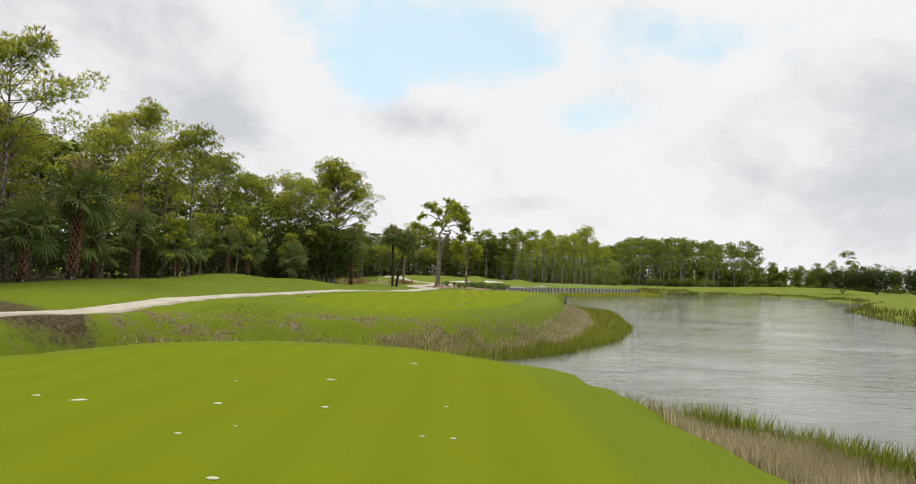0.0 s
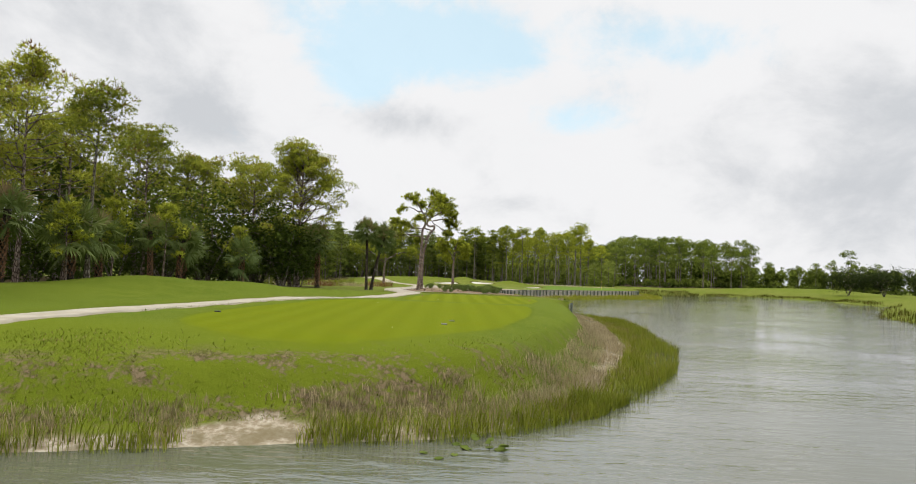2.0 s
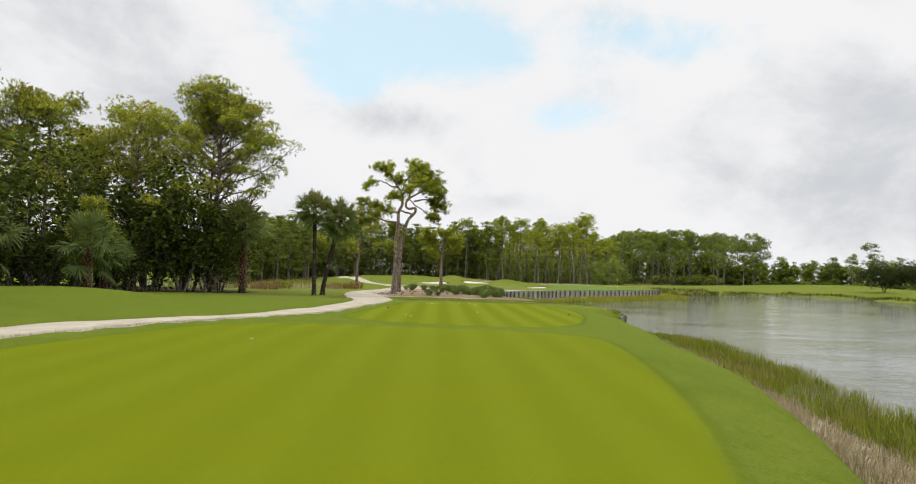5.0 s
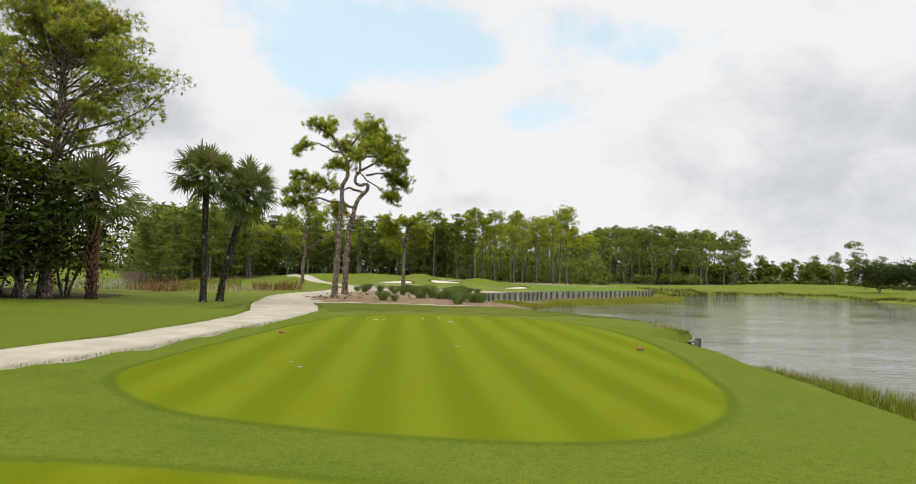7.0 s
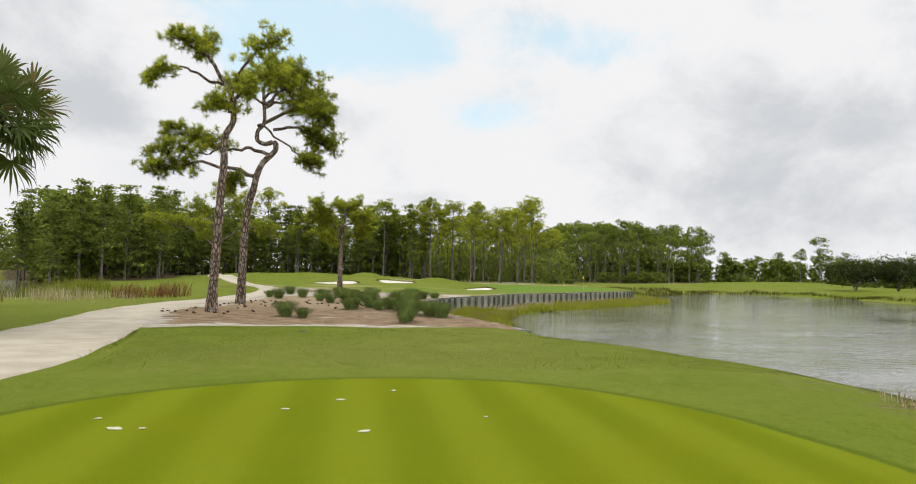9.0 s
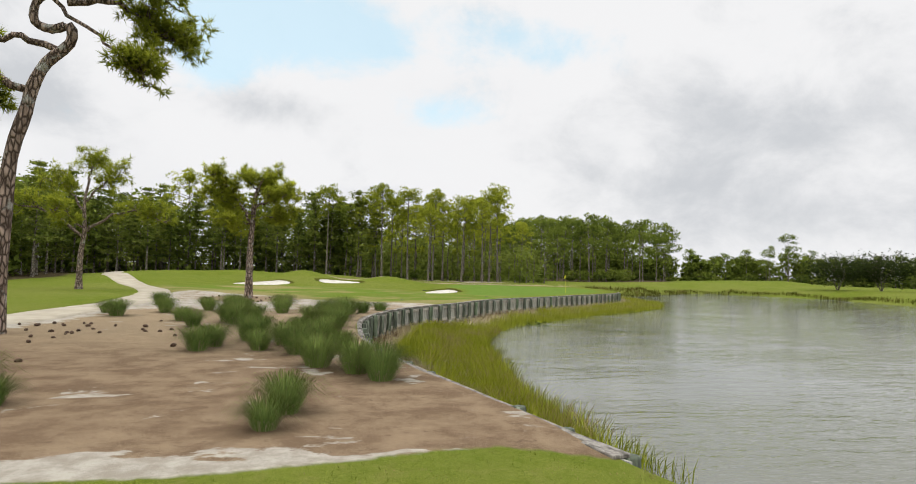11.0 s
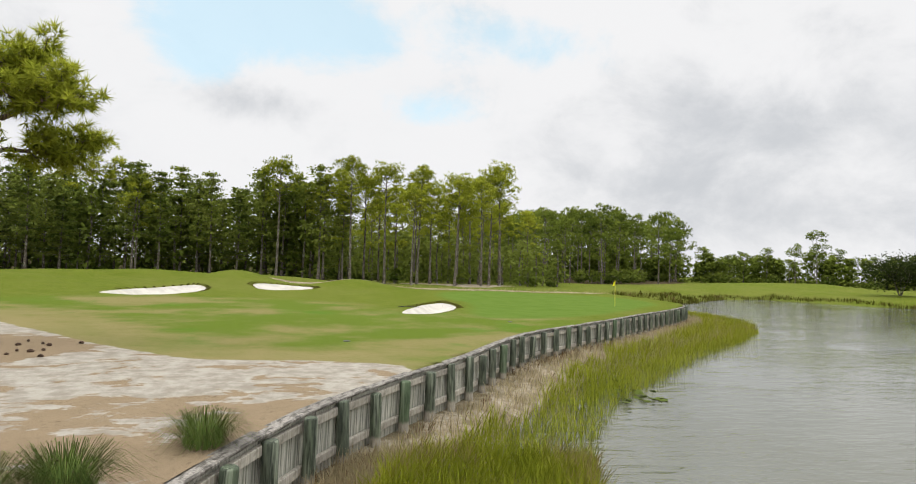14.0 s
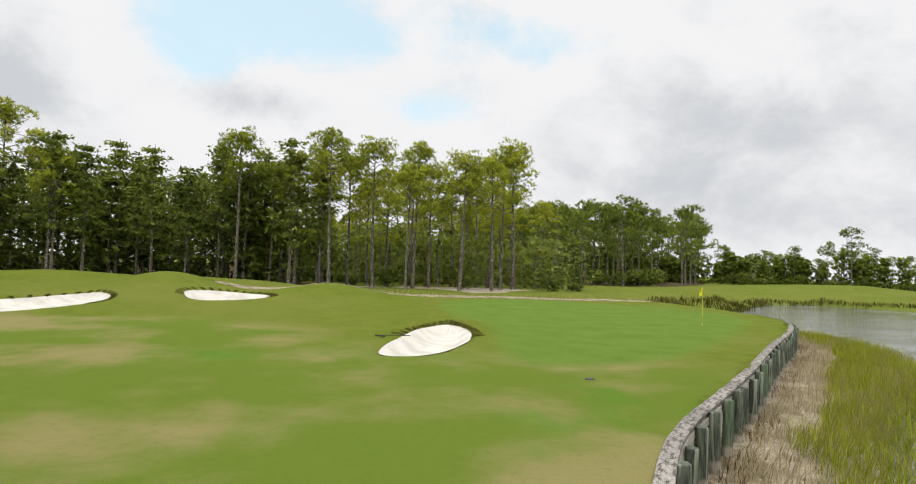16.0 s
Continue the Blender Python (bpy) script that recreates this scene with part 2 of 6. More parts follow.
    white = m.mix(m.ramp(tiny, 0.58, 0.72, 0.0, 0.55), white, (0.20, 0.16, 0.11))
    wf = m.ramp(m.math("ADD", m.attr("white"), m.math("MULTIPLY", m.math("SUBTRACT", m.noise(0.9, 7, 0.62, m.coords((0.7, 1.1, 1)), 0.4), 0.5), 2.6)), 0.44, 0.56)
    dirt = m.mix(wf, dirt, white)
    col = m.mix(m.ramp(m.math("ADD", m.attr("d_dirt"), m.math("MULTIPLY", wob, 0.35)), -0.08, 0.08), col, dirt)
    # woodland floor
    duff = m.mix(m.ramp(fine, 0.35, 0.7), (0.035, 0.028, 0.014), (0.11, 0.085, 0.045))
    col = m.mix(m.ramp(m.math("ADD", m.attr("d_wood"), m.math("MULTIPLY", wob, 2.0)), -0.6, 0.6), col, duff)
    m.color(col)
    keep = m.math("MULTIPLY", m.ramp(m.attr("d_mown"), -0.1, 0.3, 1.0, 0.2), m.ramp(m.attr("d_dirt"), -0.1, 0.2, 1.0, 0.3))
    h = m.math("ADD", m.math("MULTIPLY", m.math("MULTIPLY", fine, 0.7), keep), m.math("MULTIPLY", m.math("ADD", tiny, m.math("MULTIPLY", blade, 0.6)), 0.5))
    m.bump(h, 0.8, 0.05)
    return m.m


def sand_material(name, a, b, speck):
    m = Mat(name, 0.95, 0.1)
    col = m.mix(m.ramp(m.noise(0.9, 5, 0.6), 0.35, 0.65), a, b)
    col = m.mix(m.ramp(m.noise(26.0, 3, 0.7), 0.62, 0.75, 0.0, 0.5), col, speck)
    m.color(col)
    m.bump(m.math("ADD", m.noise(5.0, 4), m.math("MULTIPLY", m.noise(38.0, 3), 0.4)), 0.35, 0.03)
    return m.m


def water_material():
    """Murky olive water, wind ripples in gusts and calmer lanes."""
    m = Mat("lake_water", 0.03, 0.5)
    m.b.inputs["IOR"].default_value = 1.72
    m.color(m.mix(m.ramp(m.noise(0.05, 3), 0.35, 0.65), (0.090, 0.093, 0.060), (0.108, 0.113, 0.086)))
    a = m.noise(1.3, 3, 0.55, m.coords((0.40, 1.35, 1)), 0.5)
    b = m.noise(4.2, 3, 0.6, m.coords((0.45, 1.3, 1)), 0.5)
    c = m.noise(0.06, 5, 0.6, m.coords((1.0, 1.9, 1)))
    h = m.math("ADD", m.math("MULTIPLY", a, 0.75), m.math("MULTIPLY", b, 0.26))
    h = m.math("MULTIPLY", h, m.ramp(c, 0.32, 0.68, 0.30, 1.25))
    m.bump(h, 0.7, 0.12)
    return m.m


def wood(name, a, b, stain, streak=1.0, lo=0.5):
    m = Mat(name, 0.85, 0.15)
    v = m.coords((9, 9, 1.0))
    g = m.noise(2.0, 5, 0.65, v)
    col = m.mix(m.ramp(g, 0.3, 0.7), a, b)
    col = m.mix(m.math("MULTIPLY", m.ramp(m.noise(1.4, 4, 0.6, m.coords((3, 3, 0.6), "Generated")), lo, lo + 0.2), streak), col, stain)
    col = m.mix(m.math("MULTIPLY", m.random(), 0.45), col, tuple(c * 0.45 for c in a))
    m.color(col)
    m.bump(g, 0.6, 0.012)
    return m.m


def pile_material():
    """Creosoted pile: black-green above, washed pale at the foot."""
    m = Mat("tarred_pile", 0.8, 0.2)
    z = m.node("ShaderNodeSeparateXYZ", Vector=m.coords()).outputs[2]
    g = m.noise(2.5, 5, 0.6, m.coords((6, 6, 0.8)))
    top = m.mix(m.ramp(g, 0.3, 0.7), (0.030, 0.036, 0.028), (0.130, 0.150, 0.105))
    top = m.mix(m.ramp(m.noise(1.1, 4, 0.65, m.coords((9, 9, 0.5))), 0.52, 0.66, 0.0, 0.7), top, (0.30, 0.33, 0.25))
    top = m.mix(m.ramp(m.math("ADD", m.random(), m.math("MULTIPLY", g, 0.4)), 0.92, 1.2, 0.0, 0.5), top, (0.10, 0.16, 0.075))
    foot = m.mix(m.ramp(g, 0.3, 0.7), (0.22, 0.195, 0.155), (0.46, 0.42, 0.35))
    col = m.mix(m.ramp(m.math("ADD", z, m.math("MULTIPLY", g, 0.25)), 0.50, 0.62), foot, top)
    m.color(col)
    m.bump(g, 0.6, 0.02)
    return m.m


def plain(name, c, rough=0.6, var=0.2, scale=6.0):
    m = Mat(name, rough, 0.3)
    m.color(m.mix(m.ramp(m.noise(scale, 4), 0.3, 0.7), tuple(v * (1 - var) for v in c), tuple(min(1, v * (1 + var)) for v in c)))
    return m.m


M_GROUND = ground_material()
M_PATH = sand_material("shell_sand_path", (0.315, 0.28, 0.215), (0.395, 0.355, 0.28), (0.22, 0.18, 0.135))
M_BUNKER = sand_material("white_bunker_sand", (0.44, 0.415, 0.365), (0.56, 0.53, 0.475), (0.33, 0.30, 0.24))
M_WATER = water_material()
M_PINE = foliage("pine_needles", (0.150, 0.195, 0.024), (0.620, 0.640, 0.075), (0.22, 0.12, 0.04), 0.30)
M_PINE_SUN = foliage("bright_pine_needles", (0.185, 0.230, 0.022), (0.600, 0.635, 0.064), None, 0.34)
M_BROAD = foliage("broad_leaves", (0.095, 0.140, 0.024), (0.330, 0.400, 0.062))
# darker copy of the broad leaves: the gloom under the pines is in the colour
M_UNDER = foliage("shaded_broad_leaves", (0.040, 0.066, 0.011), (0.160, 0.210, 0.028))
M_CYPRESS = foliage("feathery_cypress_leaves", (0.108, 0.155, 0.030), (0.370, 0.425, 0.080), None, 0.42)
M_PALM = foliage("palm_fronds", (0.046, 0.078, 0.016), (0.200, 0.245, 0.060), (0.24, 0.17, 0.08), 0.25, 0.3)
M_REED = foliage("green_reeds", (0.150, 0.200, 0.014), (0.520, 0.540, 0.050), (0.40, 0.31, 0.13), 0.45)
M_REED_FAR = foliage("brown_green_reeds", (0.075, 0.080, 0.012), (0.170, 0.165, 0.030), (0.20, 0.14, 0.06))
M_REED_DARK = foliage("olive_reeds", (0.085, 0.115, 0.012), (0.340, 0.370, 0.040), (0.30, 0.22, 0.10), 0.4)
M_DRY = foliage("dry_reeds", (0.320, 0.250, 0.135), (0.640, 0.540, 0.330), None, 0.45)
M_RED = foliage("rusty_reeds", (0.130, 0.060, 0.022), (0.270, 0.140, 0.060))
M_CLUMP = foliage("grass_clump_blades", (0.120, 0.195, 0.045), (0.400, 0.500, 0.130), (0.22, 0.18, 0.08))
M_LILY = foliage("lily_pads", (0.10, 0.14, 0.02), (0.22, 0.26, 0.06), (0.30, 0.22, 0.08))
M_OAK = foliage("dark_oak_leaves", (0.026, 0.042, 0.011), (0.075, 0.098, 0.025))
M_BARK = bark("pine_bark", (0.17, 0.125, 0.095), (0.42, 0.330, 0.270), 5.0, 0.3)
M_BARK_GREY = bark("grey_bark", (0.16, 0.13, 0.10), (0.36, 0.32, 0.26), 5.0, 0.5)
M_PALM_BARK = bark("palm_trunk", (0.035, 0.028, 0.020), (0.12, 0.095, 0.07), 7.0, 0.25)
M_BOOT = plain("palm_boot_stubs", (0.20, 0.105, 0.06), 0.9, 0.45)
M_PILE = pile_material()
M_PLANK = wood("weathered_planks", (0.30, 0.30, 0.25), (0.66, 0.64, 0.56), (0.05, 0.065, 0.04), 0.85, 0.52)
M_WALE = wood("grey_wale", (0.32, 0.29, 0.24), (0.60, 0.56, 0.48), (0.12, 0.11, 0.09), 0.5, 0.55)
M_CAP = wood("grey_cap_board", (0.16, 0.145, 0.125), (0.42, 0.39, 0.35), (0.04, 0.036, 0.028), 0.8, 0.45)
M_YELLOW = plain("yellow_cloth", (0.75, 0.68, 0.02), 0.7, 0.08)
M_POLE = plain("yellow_pole", (0.62, 0.55, 0.06), 0.4, 0.1)
M_BLACK = plain("black_plastic", (0.02, 0.02, 0.02), 0.5)
M_STONE = plain("grey_marker_stone", (0.20, 0.195, 0.21), 0.6)
M_SANDMIX = plain("divot_sand", (0.40, 0.41, 0.27), 0.95, 0.15, 30.0)
M_CONE = plain("pine_cones", (0.075, 0.045, 0.028), 0.9, 0.4, 20.0)
M_RED_PAINT = plain("faded_red_paint", (0.24, 0.075, 0.06), 0.6)
M_WHITE = plain("white_paint", (0.75, 0.75, 0.72), 0.5)

# ---- mesh helpers ----


class Geo:
    """Gathers vertices, triangles or quads, and a tint for each vertex."""

    def __init__(self):
        self.v, self.f, self.t, self.w, self.n = [], [], [], [], 0

    def add(self, v, f, tint=0.5, normals=None):
        v = np.asarray(v, float).reshape(-1, 3)
        f = np.asarray(f, int)
        self.v.append(v)
        self.f.append(f + self.n)
        self.t.append(np.broadcast_to(np.asarray(tint, float), (len(v),)) if np.ndim(tint) == 0 else np.asarray(tint, float))
        self.w.append(np.zeros((len(v), 3)) if normals is None else normals)
        self.n += len(v)
        return self

    def mesh(self, name, material, smooth=False):
        me = bpy.data.meshes.new(name)
        v = np.concatenate(self.v)
        loops = np.concatenate([f.ravel() for f in self.f])
        sizes = np.concatenate([np.full(len(f), f.shape[1]) for f in self.f])
        me.vertices.add(len(v))
        me.vertices.foreach_set("co", v.ravel())
        me.loops.add(len(loops))
        me.loops.foreach_set("vertex_index", loops.astype(np.int32))
        me.polygons.add(len(sizes))
        starts = np.concatenate(([0], np.cumsum(sizes)[:-1]))
        me.polygons.foreach_set("loop_start", starts.astype(np.int32))
        me.polygons.foreach_set("use_smooth", np.full(len(sizes), smooth))
        at = me.attributes.new("tint", "FLOAT", "POINT")
        at.data.foreach_set("value", np.concatenate(self.t))
        me.update(calc_edges=True)
        me.validate()
        me.materials.append(material)
        w = np.concatenate(self.w)
        if w.any():
            me.polygons.foreach_set("use_smooth", np.full(len(me.polygons), True))
            me.normals_split_custom_set_from_vertices(w)
        return me


def part(name, data, parent, label=""):
    """Links a mesh as one part under a thing or under a part."""
    ob = new(name, data)
    ob.parent = parent
    return tagged(ob, label)


def thing(name, label, category, group="", at=None):
    ob = new(name)
    ob.empty_display_size = 0.3
    if at is not None:
        ob.matrix_world = at
    return tagged(ob, label, category, group)


def tube(pts, radii, sides=7, closed=True):
    """A tapered tube along points."""
    pts = np.asarray(pts, float)
    radii = np.asarray(radii, float)
    tang = np.gradient(pts, axis=0)
    tang /= np.linalg.norm(tang, axis=1)[:, None] + 1e-9
    ref = np.array([1.0, 0.13, 0.07]) if abs(tang[0][0]) < 0.8 else np.array([0.1, 1.0, 0.2])
    a = np.cross(tang, ref)
    a /= np.linalg.norm(a, axis=1)[:, None] + 1e-9
    b = np.cross(tang, a)
    ang = np.linspace(0, 2 * np.pi, sides, endpoint=False)
    ring = a[:, None] * np.cos(ang)[None, :, None] + b[:, None] * np.sin(ang)[None, :, None]
    v = (pts[:, None] + ring * radii[:, None, None]).reshape(-1, 3)
    n = len(pts)
    i, j = np.meshgrid(np.arange(n - 1), np.arange(sides), indexing="ij")
    k = (j + 1) % sides
    f = np.stack([i * sides + j, i * sides + k, (i + 1) * sides + k, (i + 1) * sides + j], -1).reshape(-1, 4)
    return v, f


def unit(v):
    return v / (np.linalg.norm(v, axis=-1, keepdims=True) + 1e-9)


def smooth_line(pts, n, closed=False):
    """A Catmull-Rom line through points, n points long."""
    p = np.asarray(pts, float)
    if closed:
        p = np.vstack([p[-1:], p, p[:2]])
    else:
        p = np.vstack([2 * p[0] - p[1], p, 2 * p[-1] - p[-2]])
    m = len(p) - 3
    s = np.linspace(0, m - 1e-6, n, endpoint=not closed)
    i = s.astype(int)
    t = (s - i)[:, None]
    a, b, c, d = p[i], p[i + 1], p[i + 2], p[i + 3]
    return 0.5 * (2 * b + (c - a) * t + (2 * a - 5 * b + 4 * c - d) * t ** 2 + (3 * b - a - 3 * c + d) * t ** 3)


def even_line(pts, step):
    """Points at even steps along a line."""
    p = np.asarray(pts, float)
    s = np.concatenate(([0], np.cumsum(np.linalg.norm(np.diff(p, axis=0), axis=1))))
    q = np.arange(0, s[-1], step)
    return np.stack([np.interp(q, s, p[:, k]) for k in range(p.shape[1])], 1)


def seg_dist(P, line, closed=False):
    """Distance of points to a polyline."""
    L = np.asarray(line, float)
    if closed:
        L = np.vstack([L, L[:1]])
    P = np.asarray(P, float)
    x, y = P[:, 0].astype(np.float32), P[:, 1].astype(np.float32)
    best = np.full(len(x), 1e12, np.float32)
    for (ax, ay), (bx, by) in zip(L[:-1].tolist(), L[1:].tolist()):
        ux, uy = bx - ax, by - ay
        dx, dy = x - np.float32(ax), y - np.float32(ay)
        t = dx * np.float32(ux / (ux * ux + uy * uy + 1e-9))
        t += dy * np.float32(uy / (ux * ux + uy * uy + 1e-9))
        np.maximum(t, 0, out=t)
        np.minimum(t, 1, out=t)
        dx -= t * np.float32(ux)
        dy -= t * np.float32(uy)
        dx *= dx
        dy *= dy
        dx += dy
        np.minimum(best, dx, out=best)
    return np.sqrt(best).astype(float)


def inside(P, poly):
    L = np.asarray(poly, float)
    res = np.zeros(len(P), bool)
    x, y = P[:, 0], P[:, 1]
    for a, b in zip(L, np.roll(L, -1, 0)):
        c = (a[1] > y) != (b[1] > y)
        res ^= c & (x < (b[0] - a[0]) * (y - a[1]) / (b[1] - a[1] + 1e-12) + a[0])
    return res


def signed(P, poly):
    """Distance to a closed outline, positive inside."""
    d = seg_dist(P, poly, True)
    return np.where(inside(P, poly), d, -d)


def value_noise(P, cell, seed):
    """Smooth noise between 0 and 1 over the plan."""
    r = np.random.RandomState(seed).rand(64, 64)
    q = P / cell
    i = np.floor(q).astype(int)
    f = q - i
    f = f * f * (3 - 2 * f)
    g = lambda a, b: r[(i[:, 0] + a) % 64, (i[:, 1] + b) % 64]
    return (g(0, 0) * (1 - f[:, 0]) + g(1, 0) * f[:, 0]) * (1 - f[:, 1]) + (g(0, 1) * (1 - f[:, 0]) + g(1, 1) * f[:, 0]) * f[:, 1]


def hills(P, cell, seed):
    return (value_noise(P, cell, seed) + 0.5 * value_noise(P, cell / 2.1, seed + 1) + 0.25 * value_noise(P, cell / 4.3, seed + 2)) / 1.75


# ---- the plan ----
# the lake's shoreline, going round it
SHORE_NEAR = [(14, -60), (13.2, 4), (12.2, 10.5), (10.6, 15.0), (8.2, 18.0), (5.0, 20.3), (0, 21.9), (-4.6, 22.0), (-8.4, 21.3), (-11.0, 19.9), (-12.2, 20.2), (-12.6, 22.5), (-12.9, 25.4), (-11.6, 27.0), (-8.3, 27.9), (-5, 28.8),
              (-2.8, 29.4), (0.6, 30.3), (2.6, 31.6), (4.6, 33.6), (6.5, 37), (8.5, 42), (10.3, 47.6), (11.5, 52), (12.2, 58), (13.4, 66), (14.2, 74), (14.0, 79)]
SHORE_WALL = [(13.4, 82.5), (13.2, 86.5), (12.2, 90.2), (10.8, 93.4), (9.4, 96.5), (8.8, 100), (8.4, 104), (8.5, 108), (9.0, 113), (9.9, 119), (11.4, 124), (13.6, 129),
              (17, 134), (22, 139), (29, 146), (36, 152), (42, 158), (46, 164), (48, 171), (48, 178)]
SHORE_FAR = [(50, 190), (58, 199), (66, 202.5), (77, 212), (90, 223), (102, 223.5), (108, 213), (111, 200), (108, 190), (106, 176), (103, 162), (88, 143),
             (75, 125), (63, 105), (57, 88), (52, 75), (50, 55), (52, 30), (60, -5), (70, -60)]
LAKE = np.array(SHORE_NEAR + SHORE_WALL + SHORE_FAR)
# the timber bulkhead
WALL = smooth_line([(11.9, 79), (12.3, 82.2), (12.1, 86), (11.1, 89.6), (9.7, 92.6), (8.2, 95.4), (7.4, 98.4), (6.5, 102), (5.8, 105.2), (5.3, 109), (5.3, 112.5), (5.45, 115.7),
                    (5.9, 118.5), (6.8, 121.5), (8.3, 125.2), (10.4, 128.6), (12.9, 132), (15.2, 135.8), (17.9, 139.7), (21.3, 143.1), (24.9, 146.6), (28.4, 150.2), (32, 153.8),
                    (37.3, 159), (41.2, 163.4), (43.3, 167.2), (44.2, 171.5), (44.0, 177), (43.2, 183)], 260)
PATH_LINE = smooth_line([(-18, 6), (-16.7, 20), (-15.3, 29), (-13.3, 40), (-11.9, 50), (-9.6, 60), (-6.9, 67.4), (-5.95, 72), (-5.2, 76.5), (-5.2, 82.5), (-6.4, 88.5), (-7.9, 95), (-9, 102),
                         (-9.0, 108), (-7.9, 116), (-7.8, 130), (-10.9, 145), (-16.6, 158), (-23.5, 173), (-28.5, 190), (-38, 215)], 220)
TEE_A = smooth_line([(-14, -12), (-12.5, 4), (-9.4, 14.6), (-7.4, 16.8), (-5, 18.1), (-2, 18.6), (0.4, 18.8), (1.9, 18.2), (2.7, 16.1), (3.1, 13.3), (3.3, 11), (3.3, 8), (3.3, -12)], 60, True)
TEE_B = smooth_line([(-9.2, 37), (-6, 33.4), (-3, 33.0), (-1.2, 33.9), (0.6, 36), (2.0, 38.5), (3.3, 42.5), (4.6, 47.5), (5.4, 54), (5.2, 57.6), (3.2, 59.4), (0, 60.3), (-3, 60.7), (-6, 60), (-7.5, 57), (-9, 50), (-9.8, 43)], 70, True)
TEE_C = smooth_line([(-4.0, 65.5), (-4.1, 68), (-3.7, 71.7), (-3.0, 76.6), (-1.9, 80.4), (1.8, 82.4), (5.5, 81.6), (7.8, 78), (7.9, 72.3), (7.0, 67.5), (6.0, 64.3), (4.4, 62.2), (2.7, 61.7), (1.0, 61.9), (-0.5, 62.3), (-2.3, 63.2)], 70, True)
GREEN = smooth_line([(18.5, 147.5), (23.5, 149), (30, 154.5), (36, 161), (40, 166), (40.5, 173), (35, 180), (27, 182), (21, 176), (19.8, 166), (19.8, 158), (18, 151)], 60, True)
DRY = smooth_line([(-1, 136), (5, 132), (11, 130.5), (15, 135), (19, 141), (22, 146), (17, 149), (12, 150), (8, 158), (-3, 160), (-12, 152)], 50, True)
DIRT = smooth_line([(-6.3, 93.8), (-3.7, 94.2), (0.1, 95), (3.8, 95.3), (6.4, 96.0), (8.3, 95.6), (7.5, 99), (6.0, 105), (5.3, 110), (5.6, 116), (8.3, 125.2), (11.2, 129.8), (9, 131.2), (7, 131.4), (5, 132),
                    (2.6, 134.2), (-0.4, 137.4), (-4.8, 143), (-8.4, 147), (-8.6, 135), (-7.8, 120), (-8.6, 110), (-8.6, 101)], 110, True)
BUNKERS = [smooth_line([(13.6, 149.9), (14.8, 154.0), (16.3, 157.6), (17.9, 158.8), (18.4, 156.8), (17.2, 152.6), (15.2, 149.6)], 40, True),
           smooth_line([(-7.4, 164), (-6.2, 170), (-3.4, 176.2), (-1.4, 173), (-1.5, 166), (-3.0, 162.3), (-5.2, 161.6)], 44, True),
           smooth_line([(2.3, 177.3), (5, 178.6), (7.8, 178.0), (7.9, 175.8), (5.6, 172.4), (3.6, 173.4)], 36, True)]
WASTE_FAR = smooth_line([(14, 199), (20, 203), (26, 198), (27.5, 191), (31, 193), (34, 199), (40, 207), (36, 211), (26, 209), (16, 205)], 40, True)
POND = smooth_line([(-46, 118), (-38, 110.5), (-29, 110), (-24, 114), (-22.5, 121), (-27, 131), (-34, 142), (-46, 165), (-62, 185), (-70, 175), (-58, 150), (-52, 132)], 50, True)
POND_Z = 0.75
WOODS = [smooth_line([(-300, -20), (-33, 14), (-29, 36), (-27, 48), (-26, 62), (-22.5, 74), (-20, 84), (-17.5, 91), (-19, 97), (-26, 101), (-38, 104), (-300, 112)], 50, True),
         smooth_line([(-64, 189), (-46, 158), (-40, 152), (-31, 160), (-30, 175), (-33, 192), (-14, 196), (8, 195.5), (14, 199), (10, 212), (-2, 235), (-10, 420), (-190, 420), (-96, 246)], 46, True),
         smooth_line([(50, 248), (66, 243), (84, 246), (98, 258), (150, 330), (140, 380), (40, 300)], 30, True)]
RISES = [(-22, 59, 5, 7, 1.05), (-18, 69.5, 4, 5, 0.45), (-28, 47, 6, 8, 0.5), (-24, 70, 7, 9, 0.5), (0, 182.5, 4.2, 4.5, 1.5), (-9, 189, 8, 5, 1.1), (-20, 184, 9, 7, 0.9), (12.6, 183, 4.0, 4.0, 0.95),
         (4.5, 190, 6, 3.5, 0.8), (-18, 170, 7, 8, 1.05), (119, 253, 18, 7, 1.25), (142, 251, 14, 8, 1.6), (94, 242, 12, 6, 0.6), (18.4, 160.3, 2.2, 1.3, 0.28), (9, 141, 3.5, 3, -0.12)]
LEVEL_Y = [-60, 20, 28, 34, 57, 61, 65, 82, 88, 95, 130, 150, 165, 190, 230, 260, 400]
LEVEL_Z = [2.0, 2.0, 1.8, 2.15, 2.15, 2.02, 1.95, 1.95, 1.80, 1.70, 1.65, 1.60, 1.70, 2.0, 1.8, 2.0, 2.5]


